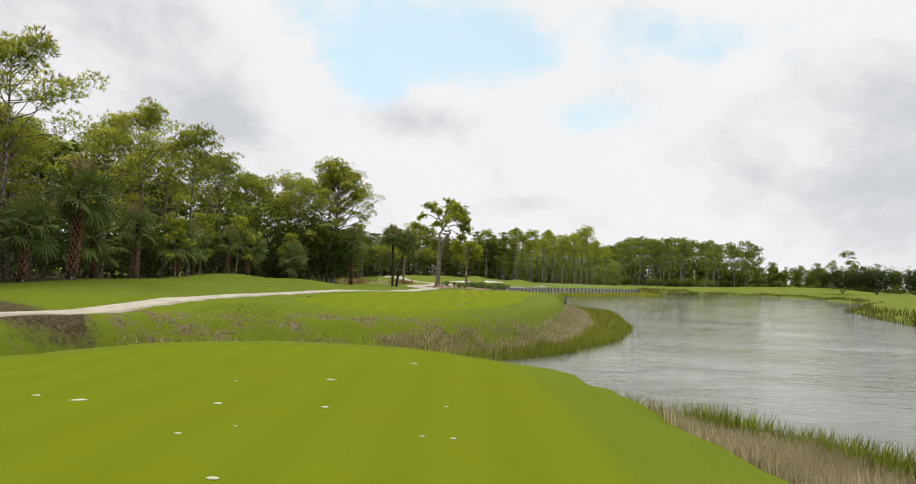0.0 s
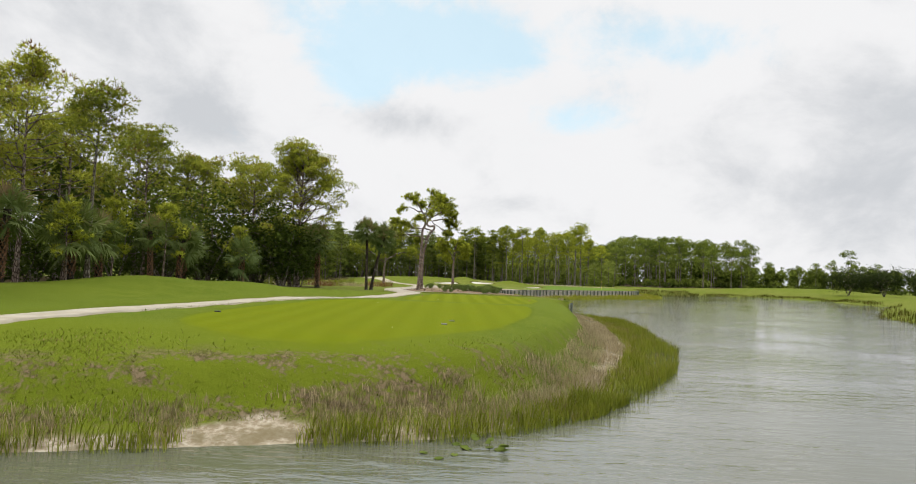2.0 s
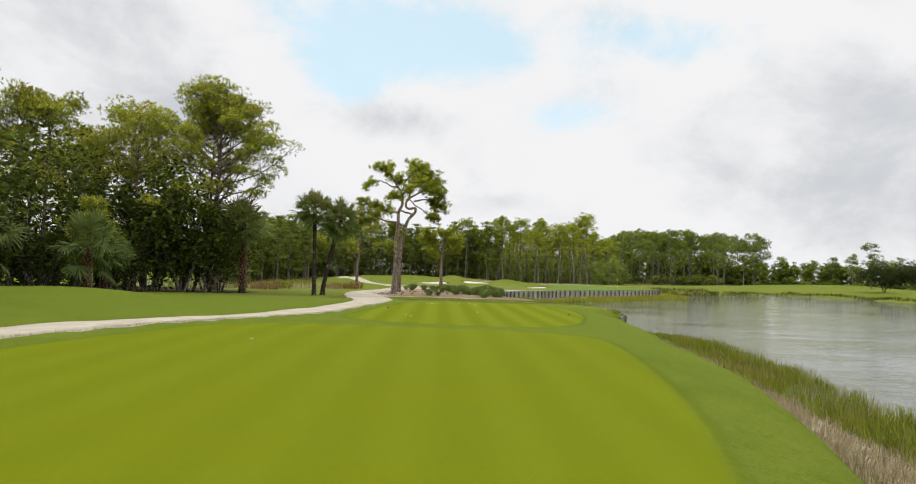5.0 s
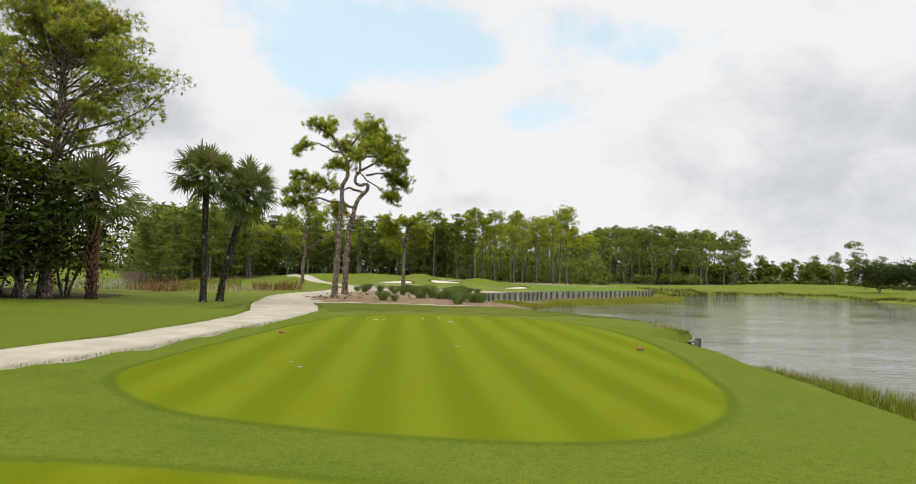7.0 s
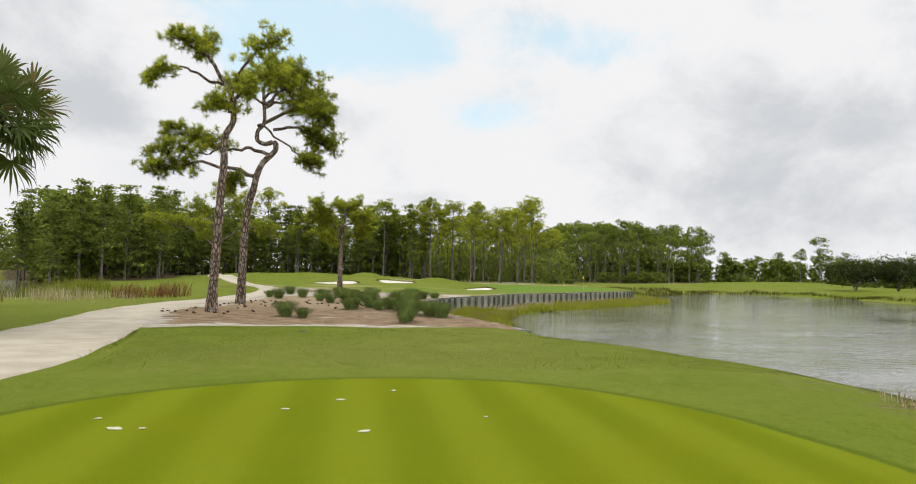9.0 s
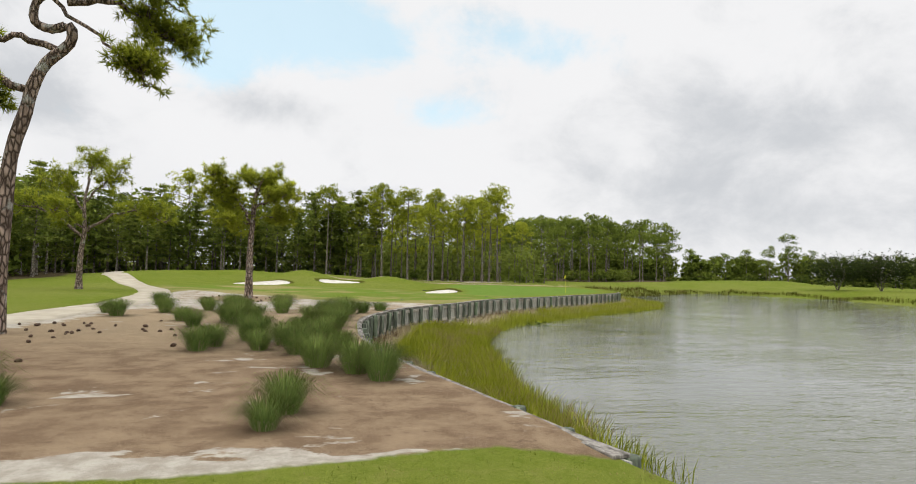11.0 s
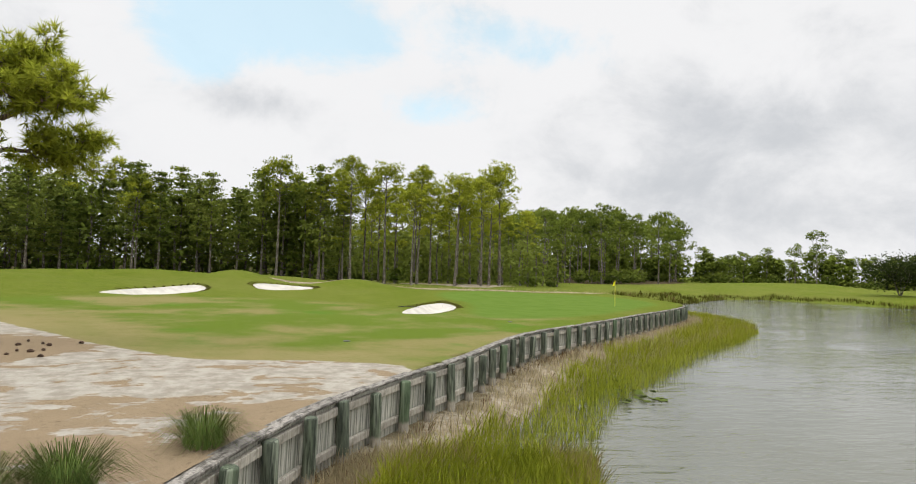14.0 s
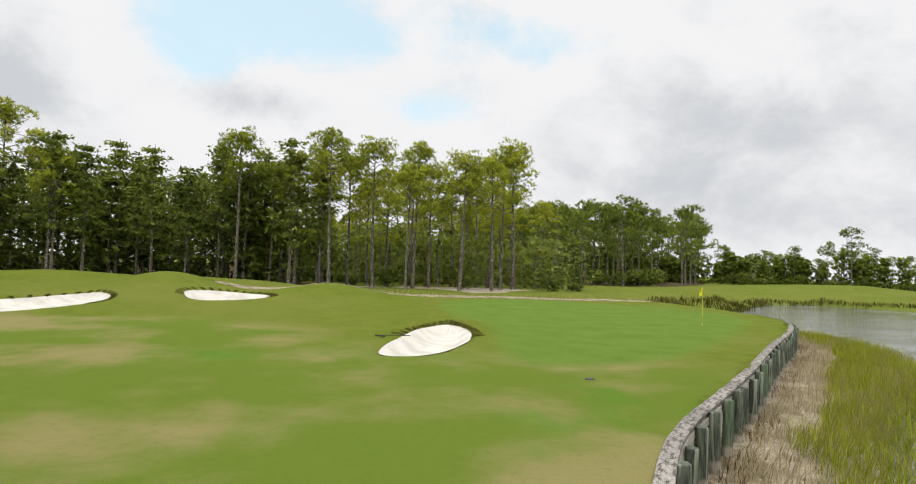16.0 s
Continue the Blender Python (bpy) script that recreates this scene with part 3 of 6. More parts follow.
def upper(P):
    """The lie of the land away from the water."""
    z = np.interp(P[:, 1], LEVEL_Y, LEVEL_Z)
    for x, y, a, b, h in RISES:
        z = z + h * np.exp(-((P[:, 0] - x) / a) ** 2 - ((P[:, 1] - y) / b) ** 2)
    z += np.interp(P[:, 0], [-20, -10], [0.12, 0.0]) * np.exp(-((P[:, 1] - 88) / 12) ** 2)
    rough_amp = np.clip(-signed(P, TEE_A), 0, 1) * np.clip(-signed(P, TEE_B), 0, 1) * np.clip(-signed(P, TEE_C), 0, 1)
    return z + (hills(P, 5.0, 5) - 0.5) * 0.16 * rough_amp


def wall_side(P):
    """Signed distance to the bulkhead, positive on the land side, far away where there is none."""
    d = seg_dist(P, WALL[::2])
    near = (P[:, 1] > 78.9) & (P[:, 1] < 186) & (d < 40)
    poly = np.vstack([WALL, [(-60, 183), (-60, 79)]])
    s = np.where(inside(P, poly), d, -d)
    return np.where(near, s, 50.0)


def height(P, side=None):
    """Height of the ground; side picks the upper or the lower level at the bulkhead."""
    P = np.asarray(P, float).reshape(-1, 2)
    U = upper(P)
    d = -signed(P, LAKE)
    dn = np.clip(d, 0, None)
    tight = np.interp(P[:, 1], [11, 14, 17, 20, 24, 26, 34, 40], [0.56, 0.66, 1.1, 2.2, 2.2, 1.4, 1.4, 1.0])
    bank = np.interp(dn * tight, [0, 1.9, 2.5, 3.6, 5.2, 7.5], [0, 0.16, 0.26, 0.80, 0.96, 1.0])
    far = np.interp(dn, [0, 0.6, 3.0, 9.0], [0, 0.25, 0.6, 1.0])
    far_side = (P[:, 1] > 186) | (P[:, 0] > 40) & (P[:, 1] < 150) | (P[:, 0] > 60)
    shape = np.where(far_side, far, bank)
    z = U * shape
    ws = wall_side(P) if side is None else np.where(side, 1.0, -1.0)
    touched = (P[:, 1] > 79.0) & (P[:, 1] < 183.5) & ~far_side
    low = np.interp(dn, [0, 0.6, 2.0, 4.0], [0.0, 0.12, 0.28, 0.34]) + (hills(P, 1.6, 9) - 0.5) * 0.12 * (dn > 0.3)
    droop = 0.22 * np.exp(-seg_dist(P, WALL[::3]) / 1.4) * np.interp(P[:, 1], [94, 97], [1, 0])
    z = np.where(touched & (ws < 0), low, np.where(touched & (ws < 40), U - droop, z))
    z = np.where(d < 0, np.maximum(-1.6, d * 0.35), z)
    for k, b in enumerate(BUNKERS):
        s = signed(P, b)
        z = z - np.clip(s / 0.8, 0, 1) * (0.46 if k == 0 else 0.45)
        z = z + np.exp(-((s + 0.7) / 0.7) ** 2) * (0.10 if k == 0 else 0.14)
    along = np.interp(seg_dist(P, PATH_LINE[::3]), [1.8, 3.2], [1, 0])
    z = z + (U - z) * np.where(P[:, 1] < 60, along, 0)
    pd = signed(P, POND)
    z = np.where(pd > -5, np.interp(pd, [-5, -0.5, 0, 3], [0, 1, 1, 1]) * (np.where(pd > 0, POND_Z - 0.1 - 0.2 * pd, POND_Z + 0.08 - 0.12 * pd) - z) + z, z)
    return z


GRID = {}


def ground_z(x, y):
    """Height of the ground at a place, from the ground's own grid."""
    if not GRID:
        return float(height([(x, y)])[0])
    xs, ys, z = GRID["xs"], GRID["ys"], GRID["z"]
    i, j = min(max(np.searchsorted(xs, x) - 1, 0), len(xs) - 2), min(max(np.searchsorted(ys, y) - 1, 0), len(ys) - 2)
    u, v = (x - xs[i]) / (xs[i + 1] - xs[i]), (y - ys[j]) / (ys[j + 1] - ys[j])
    return float((z[i, j] * (1 - u) + z[i + 1, j] * u) * (1 - v) + (z[i, j + 1] * (1 - u) + z[i + 1, j + 1] * u) * v)


# ---- ground ----


def axis(lo, hi, step, out, grow=1.22):
    a = list(np.arange(lo, hi + 1e-6, step))
    s = step
    while a[0] > -out:
        s *= grow
        a.insert(0, a[0] - s)
    s = step
    while a[-1] < out:
        s *= grow
        a.append(a[-1] + s)
    return np.array(a)


def build_ground():
    xs, ys = axis(-20, 46, 0.5, 1600), axis(5, 184, 0.55, 1600)
    gx, gy = np.meshgrid(xs, ys, indexing="ij")
    P = np.stack([gx.ravel(), gy.ravel()], 1)
    nx, ny = len(xs), len(ys)
    # pull the vertices beside the bulkhead onto its line
    near = (seg_dist(P, WALL[::4]) < 1.2) & (P[:, 1] > 79) & (P[:, 1] < 183)
    idx = np.where(near)[0]
    on = np.zeros(len(P), bool)
    for k in idx:
        best, q = 1e9, None
        for a, b in zip(WALL[:-1], WALL[1:]):
            if abs(a[0] - P[k, 0]) > 2 or abs(a[1] - P[k, 1]) > 2:
                continue
            ab = b - a
            t = min(1, max(0, (P[k] - a) @ ab / (ab @ ab)))
            c = a + t * ab
            dd = np.hypot(*(P[k] - c))
            if dd < best:
                best, q = dd, c
        if best < 0.34:
            P[k], on[k] = q, True
    i, j = np.meshgrid(np.arange(nx - 1), np.arange(ny - 1), indexing="ij")
    a, b, c, d = (i * ny + j).ravel(), ((i + 1) * ny + j).ravel(), ((i + 1) * ny + j + 1).ravel(), (i * ny + j + 1).ravel()
    tri = np.concatenate([np.stack([a, b, c], 1), np.stack([a, c, d], 1)])
    ws = wall_side(P)
    ws[on] = 0
    tside = ws[tri].sum(1) >= 0
    z = height(P)
    GRID.update(xs=xs, ys=ys, z=z.reshape(nx, ny).copy())
    z_low = height(P[on], np.zeros(on.sum(), bool))
    z[on] = height(P[on], np.ones(on.sum(), bool))
    # the lower twin of each vertex on the line
    twin = np.arange(len(P))
    twin[on] = len(P) + np.arange(on.sum())
    V = np.vstack([np.column_stack([P, z]), np.column_stack([P[on], z_low])])
    tri = np.where(tside[:, None], tri, twin[tri])
    V[:, 2] -= 0.12 * (seg_dist(V[:, :2], PATH_LINE) < 0.95)
    geo = Geo().add(V, tri)
    me = geo.mesh("ground", M_GROUND, True)
    Q = V[:, :2]
    lake_d = -signed(Q, LAKE)
    wsq = np.concatenate([ws, np.full(on.sum(), -0.01)])
    low = (wsq < 0) & (wsq > -40)
    steep = np.interp(lake_d, [0.8, 1.4, 2.7, 3.6], [0, 1, 1, 0]) * np.maximum(Q[:, 1] > 24, 0.6 * np.interp(Q[:, 0], [-10, -5], [1, 0]) * (Q[:, 1] > 17)) * (Q[:, 1] < 84) * np.interp(Q[:, 0], [3, 6], [1, 0.75])
    d_shore = np.where(low & (lake_d > -3), 1.0, np.interp(lake_d - np.interp(Q[:, 1], [17, 20, 34, 38, 50, 72, 77], [2.4, 0.0, 0.0, 0.6, 1.0, 1.0, 0.0]) - 0.8 * np.exp(-((Q[:, 0] + 3.9) / 1.3) ** 2), [0.1, 1.5], [0.8, -1.0]))
    d_shore = np.where((Q[:, 0] < -6) & (Q[:, 1] < 26.5), np.minimum(d_shore, -0.4), d_shore)
    d_shore = np.where((Q[:, 1] > 186) | (Q[:, 0] > 49), -1.0, d_shore)
    pd = seg_dist(Q, PATH_LINE)
    edge = signed(Q, DIRT)
    white = np.maximum.reduce([np.interp(edge, [0.0, 1.4], [0.9, 0.08]) * np.interp(Q[:, 0], [4, 6], [1, 0.3]) * ((Q[:, 1] < 99) | (Q[:, 0] < -3)), np.interp(pd, [1.2, 2.8], [1.1, 0.15]), np.interp(Q[:, 1] - 0.35 * np.clip(Q[:, 0], -4, 8), [120, 125], [0.1, 0.68])])
    white -= np.interp(np.hypot(Q[:, 0] + 1.6, Q[:, 1] - 133.6), [2.4, 3.6], [1.3, 0.0])
    white -= np.interp(np.hypot(Q[:, 0] + 4.6, Q[:, 1] - 103), [3.0, 5.0], [0.5, 0.0])
    wood = np.maximum.reduce([signed(Q, w) for w in WOODS])
    layers = dict(d_mown=np.maximum.reduce([signed(Q, TEE_A), signed(Q, TEE_B), signed(Q, TEE_C)]), d_green=signed(Q, GREEN), d_dry=signed(Q, DRY),
                  d_dirt=np.maximum(edge, signed(Q, WASTE_FAR)), white=np.where(signed(Q, WASTE_FAR) > -2, 0.5, white), bank=steep, rim=np.interp(Q[:, 1], [34, 46, 60, 77], [0.15, 0.45, 0.6, 1.0]), d_shore=d_shore, d_wood=wood)
    for name, val in layers.items():
        at = me.attributes.new(name, "FLOAT", "POINT")
        at.data.foreach_set("value", np.clip(np.where(wsq < 0, np.where(np.isin(name, ["d_dirt", "d_dry", "d_green"]), -5, val), val), -6, 6).astype(np.float32))
    ob = new("ground", me)
    tagged(ob, "rolling golf course turf with mown tees, rough, bare banks and sandy waste ground", "ground", kind="structure")


build_ground()


def flat_water(name, line, z, label):
    bm = bmesh.new()
    f = bm.faces.new([bm.verts.new((x, y, z)) for x, y in line])
    bmesh.ops.triangulate(bm, faces=[f])
    me = bpy.data.meshes.new(name)
    bm.to_mesh(me)
    bm.free()
    me.materials.append(M_WATER)
    tagged(new(name, me), label, "water", kind="structure")


def grown(line, by):
    """An outline pushed outwards."""
    L = np.asarray(line, float)
    t = np.roll(L, -1, 0) - np.roll(L, 1, 0)
    n = unit(np.stack([t[:, 1], -t[:, 0]], 1))
    area = 0.5 * np.sum(L[:, 0] * np.roll(L[:, 1], -1) - np.roll(L[:, 0], -1) * L[:, 1])
    return L + n * by * (1 if area > 0 else -1)


flat_water("water", grown(LAKE, 0.5), 0.0, "rippled grey lake water reflecting an overcast sky")
flat_water("water_pond", grown(POND, 0.3), POND_Z, "still pond water among reeds behind the cart path")


def build_path():
    line = even_line(PATH_LINE, 0.6)
    t = unit(np.gradient(line, axis=0))
    n = np.stack([t[:, 1], -t[:, 0]], 1)
    half = np.interp(line[:, 1], [60, 74, 80, 88, 100, 112, 125], [0.95, 1.0, 1.2, 1.8, 1.7, 1.3, 1.2])
    wob = (hills(line * 1.0, 3.0, 21) - 0.5) * 0.35
    offs = [-1.0, -0.94, -0.5, 0, 0.5, 0.94, 1.0]
    rows = []
    for o in offs:
        p = line + n * (o * (half + wob * (1 if abs(o) > 0.9 else 0)))[:, None]
        z = height(p) + (0.035 if abs(o) < 0.97 else -0.10) + 0.012 * (1 - abs(o))
        rows.append(np.column_stack([p, z]))
    V = np.stack(rows, 1).reshape(-1, 3)
    m, k = len(line), len(offs)
    i, j = np.meshgrid(np.arange(m - 1), np.arange(k - 1), indexing="ij")
    F = np.stack([i * k + j, i * k + j + 1, (i + 1) * k + j + 1, (i + 1) * k + j], -1).reshape(-1, 4)
    tagged(new("path", Geo().add(V, F).mesh("path", M_PATH, True)), "pale crushed-shell cart path winding through the grass", "path", kind="structure")


build_path()


def build_bunker(outline, label):
    c = outline.mean(0)
    rings = []
    for s in (0.0, 0.3, 0.55, 0.75, 0.9, 1.0):
        p = c + (outline - c) * s
        rings.append(np.column_stack([p, height(p) + (0.085 if s < 0.95 else 0.0)]))
    rings = rings[1:]
    n = len(outline)
    V = np.vstack([[(c[0], c[1], ground_z(*c) + 0.085)]] + rings)
    F3 = np.array([(0, 1 + k, 1 + (k + 1) % n) for k in range(n)])
    F4 = []
    for r in range(len(rings) - 1):
        for k in range(n):
            a, b = 1 + r * n, 1 + (r + 1) * n
            F4.append((a + k, b + k, b + (k + 1) % n, a + (k + 1) % n))
    g = Geo()
    g.add(V, F3)
    g.f.append(np.array(F4))
    ob = tagged(new("sand_bunker", g.mesh("sand_bunker", M_BUNKER, True)), label, "bunker", "sand bunkers round the green")
    return ob


for outline, text in zip(BUNKERS, ("small white sand bunker with a ragged grass lip beside the green", "long white sand bunker under a grassy mound", "narrow white sand bunker between two grassy mounds")):
    build_bunker(outline, text)

# ---- bulkhead ----


def box(a, b, bev=0.0):
    """A box between two corners as vertices and quads."""
    (x0, y0, z0), (x1, y1, z1) = a, b
    v = [(x0, y0, z0), (x1, y0, z0), (x1, y1, z0), (x0, y1, z0), (x0, y0, z1), (x1, y0, z1), (x1, y1, z1), (x0, y1, z1)]
    f = [(0, 3, 2, 1), (4, 5, 6, 7), (0, 1, 5, 4), (1, 2, 6, 5), (2, 3, 7, 6), (3, 0, 4, 7)]
    return v, f


def bevel_box(sx, sy, sz, bev, base=False):
    bm = bmesh.new()
    bmesh.ops.create_cube(bm, size=1)
    bmesh.ops.scale(bm, vec=(sx, sy, sz), verts=bm.verts)
    if base:
        bmesh.ops.translate(bm, vec=(0, 0, sz / 2), verts=bm.verts)
    if bev:
        bmesh.ops.bevel(bm, geom=bm.edges[:], offset=bev, segments=1, affect="EDGES")
    return bm


def to_mesh(bm, name, material, smooth=False):
    me = bpy.data.meshes.new(name)
    bm.to_mesh(me)
    bm.free()
    me.materials.append(material)
    for p in me.polygons:
        p.use_smooth = smooth
    return me


WALL_TOP = 1.60


def build_bulkhead():
    rng = np.random.RandomState(4)
    wall = tagged(new("retaining_wall"), "weathered timber bulkhead with dark piles holding up the course beside the lake", "retaining wall", kind="structure")
    # piles: half-rotten round posts with a chamfered head
    piles = []
    for k in range(5):
        h = 1.42 + 0.03 * k
        r = 0.128 + 0.008 * (k % 3)
        zs = [0, 0.4, 0.9, h - 0.03, h]
        rr = [r * 1.04, r * 1.02, r, r * 0.99, r * 0.86]
        v, f = tube([(0.004 * k * z, 0, z) for z in zs], rr, 9)
        g = Geo().add(v, f)
        n = len(v)
        g.f.append(np.array([(n - 9, n - 8 + i, n - 7 + i) for i in range(7)]))
        piles.append(g.mesh("post", M_PILE, True))
    even = even_line(WALL, 1.45)
    tang = unit(np.gradient(even, axis=0))
    out = np.stack([tang[:, 1], -tang[:, 0]], 1)
    for k, (p, t, o) in enumerate(zip(even, tang, out)):
        q = p + o * 0.285
        ob = part("post", piles[k % 5], wall, "tarred round pile washed pale at its foot" if k == 0 else "")
        ob.matrix_world = pose(q[0], q[1], (0.10 if q[1] > 95.5 or k < 2 else -0.15) + rng.uniform(-0.03, 0.03), rng.uniform(-2, 2), rng.uniform(-2, 2), rng.uniform(0, 360))
    # wales and cap boards run from pile to pile
    for k in range(len(even) - 1):
        a, b = even[k], even[k + 1]
        L = float(np.hypot(*(b - a)))
        ang = math.degrees(math.atan2(b[1] - a[1], b[0] - a[0]))
        o = (out[k] + out[k + 1]) / 2
        m = (a + b) / 2
        for name, zz, h, d, off, mat in (("wale", WALL_TOP - 0.19, 0.17, 0.10, 0.13, M_WALE), ("wale", 0.62, 0.17, 0.10, 0.13, M_WALE), ("cap_board", WALL_TOP + 0.02, 0.06, 0.30, 0.05, M_CAP)):
            if m[1] < 95.5:
                zz -= 0.25
            me = to_mesh(bevel_box(L + (0.012 if name == "cap_board" else -0.02), d, h, 0.012), name, mat)
            ob = part(name, me, wall)
            q = m + o * off
            ob.matrix_world = pose(q[0], q[1], zz + rng.uniform(-0.012, 0.012), rng.uniform(-1.5, 1.5), rng.uniform(-0.5, 0.5), ang)
    # sheet planks behind the wales, parts where the camera passes nearest
    step = 0.30
    ev = even_line(WALL, step)
    tg = unit(np.gradient(ev, axis=0))
    shared = [to_mesh(bevel_box(step - 0.014, 0.05, 1.75 + 0.02 * i, 0.008), "plank", M_PLANK) for i in range(3)]
    rest = Geo()
    made = 0
    for k, (p, t) in enumerate(zip(ev, tg)):
        o = np.array([t[1], -t[0]])
        ang = math.degrees(math.atan2(t[1], t[0]))
        q = p + o * (0.05 + rng.uniform(0, 0.02))
        M = pose(q[0], q[1], 0.70 if q[1] > 95.5 else 0.45, 0, rng.uniform(-0.8, 0.8), ang)
        if 104 < p[1] and made < 300:
            made += 1
            part("plank", shared[k % 3], wall).matrix_world = M
        else:
            v, f = box((-step / 2 + 0.007, -0.025, -0.88), (step / 2 - 0.007, 0.025, 0.88))
            rest.add([M @ Vector(c) for c in v], f)
    tagged(part("planks", rest.mesh("planks", M_PLANK), wall), kind="stuff")


build_bulkhead()

# ---- foliage builders ----


def tufts(geo, centres, dirs, n, length, width, rng, tint, spread=0.9):
    """Sprays of needles: n thin triangles out of each centre."""
    c = np.repeat(centres, n, 0)
    d = unit(np.repeat(dirs, n, 0) * 0.75 + rng.normal(size=(len(c), 3)) * spread)
    side = unit(np.cross(d, rng.normal(size=d.shape)))
    L = length * rng.uniform(0.7, 1.2, (len(c), 1))
    w = width * rng.uniform(0.7, 1.3, (len(c), 1))
    base = c + d * 0.03
    V = np.stack([base - side * w * 0.5, base + side * w * 0.5, c + d * L], 1).reshape(-1, 3)
    F = np.arange(len(V)).reshape(-1, 3)
    nrm = unit(np.repeat(dirs, n, 0) * 0.8 + d * 0.5 + np.array([0, 0, 0.35]))
    geo.add(V, F, np.repeat(np.repeat(tint, n), 3), np.repeat(nrm, 3, 0))


def leaves(geo, centres, n, radius, size, rng, tint, flat=1.0):
    """Clumps of small pointed leaves."""
    off = rng.normal(size=(len(centres) * n, 3)) * np.array([1, 1, flat]) * 0.6
    c = np.repeat(centres, n, 0) + off * radius
    a = unit(rng.normal(size=c.shape) * np.array([1, 1, 0.6]))
    b = unit(np.cross(a, rng.normal(size=c.shape)))
    s = size * rng.uniform(0.6, 1.3, (len(c), 1))
    V = np.stack([c - a * s, c + b * s * 0.42, c + a * s, c - b * s * 0.42], 1).reshape(-1, 3)
    F = np.arange(len(V)).reshape(-1, 4)
    tt = np.repeat(tint, n) + rng.uniform(-0.15, 0.15, len(c))
    nrm = unit(off + rng.normal(size=off.shape) * 0.4 + np.array([0, 0, 0.5]))
    geo.add(V, F, np.repeat(np.clip(tt, 0, 1), 4), np.repeat(nrm, 4, 0))


def branch(wood, a, d, L, r, rng, sag=0.0, up=0.3, kink=0.15, n=5, sides=5):
    """A crooked limb from a along d; gives its points."""
    pts = [np.array(a, float)]
    d = unit(np.array(d, float))
    for i in range(n - 1):
        d = unit(d + rng.normal(size=3) * kink + np.array([0, 0, up * (i / n) - sag]))
        pts.append(pts[-1] + d * L / (n - 1))
    pts = np.array(pts)
    v, f = tube(pts, np.linspace(r, r * 0.25, n), sides)
    wood.add(v, f)
    return pts


def pine_meshes(seed, h, crown_from, spread, limbs, pads, per_pad, per_tuft, needle, width, r0=None, bend=0.3, needles=None, bark_mat=None, pad=0.62, twig=True, sides=5, flat_top=0.35):
    """Trunk and crown of a slash pine: bare trunk, crooked limbs, rounded pads of needles along them."""
    rng = np.random.RandomState(seed)
    wood, crown = Geo(), Geo()
    k = np.linspace(0, 1, 9)
    sway = rng.uniform(-1, 1, 2) * bend
    ph = rng.uniform(0, 6)
    trunk = np.stack([sway[0] * k ** 1.5 * h * 0.08 + 0.16 * bend * np.sin(k * 5 + ph), sway[1] * k ** 1.5 * h * 0.08 + 0.16 * bend * np.cos(k * 4 + ph), k * h * 0.95], 1)
    trunk = smooth_line(trunk, 11)
    r0 = r0 or 0.010 * h + 0.04
    k = np.linspace(0, 1, len(trunk))
    rad = r0 * (1.0 - 0.85 * k ** 1.1) + r0 * 0.35 * np.exp(-k * 28)
    trunk = trunk.copy()
    trunk[0, 2] -= 0.25
    v, f = tube(trunk, rad, 6 + sides // 2)
    wood.add(v, f)
    cs, ds, ts = [], [], []
    for i in range(limbs):
        u = ((i + rng.uniform(0, 1)) / limbs) ** 0.6
        s = crown_from + (0.99 - crown_from) * u
        at = np.array([np.interp(s, k, trunk[:, j]) for j in range(3)])
        prof = (0.42 + 0.58 * math.sin(math.pi * min(1, u * 0.85 + 0.1))) * (1 - flat_top * u ** 4)
        az = i * 2.4 + rng.uniform(-0.6, 0.6)
        L = spread * prof * rng.uniform(0.55, 1.15)
        d = (math.cos(az), math.sin(az), rng.uniform(-0.1, 0.35) + 0.75 * u)
        pts = branch(wood, at, d, L, r0 * (0.34 - 0.18 * u), rng, 0.05, 0.5, 0.22, 5, sides)
        shade = rng.uniform(0.05, 0.95)
        for j in range(pads):
            q = 1.0 if j == 0 else rng.uniform(0.5, 0.95)
            p = np.array([np.interp(q, np.linspace(0, 1, len(pts)), pts[:, m]) for m in range(3)])
            R = pad * rng.uniform(0.7, 1.25) * (1.0 if j == 0 else 0.75)
            dd = unit(pts[-1] - pts[-2] + rng.normal(size=3) * 0.9 + np.array([0, 0, 0.35]))
            tip = p + dd * R * (0.35 if j == 0 else 0.9)
            if twig:
                for e in range(3):
                    branch(wood, p, dd + rng.normal(size=3) * 0.5, R * 1.1, r0 * 0.07, rng, 0.0, 0.4, 0.3, 4, 3)
            o = unit(rng.normal(size=(per_pad, 3)) + np.array([0, 0, 0.5]))
            cs.append(tip + o * np.array([1, 1, 0.62]) * R * rng.uniform(0.6, 1.0, (per_pad, 1)))
            ds.append(unit(o + np.array([0, 0, 0.35])))
            # tufts on top of a pad are tinted lighter, painting in the skylight
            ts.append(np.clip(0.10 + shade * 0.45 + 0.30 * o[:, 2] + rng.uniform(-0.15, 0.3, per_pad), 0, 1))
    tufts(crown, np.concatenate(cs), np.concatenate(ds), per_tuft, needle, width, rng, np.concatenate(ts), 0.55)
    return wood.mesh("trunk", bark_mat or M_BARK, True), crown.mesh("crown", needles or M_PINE)


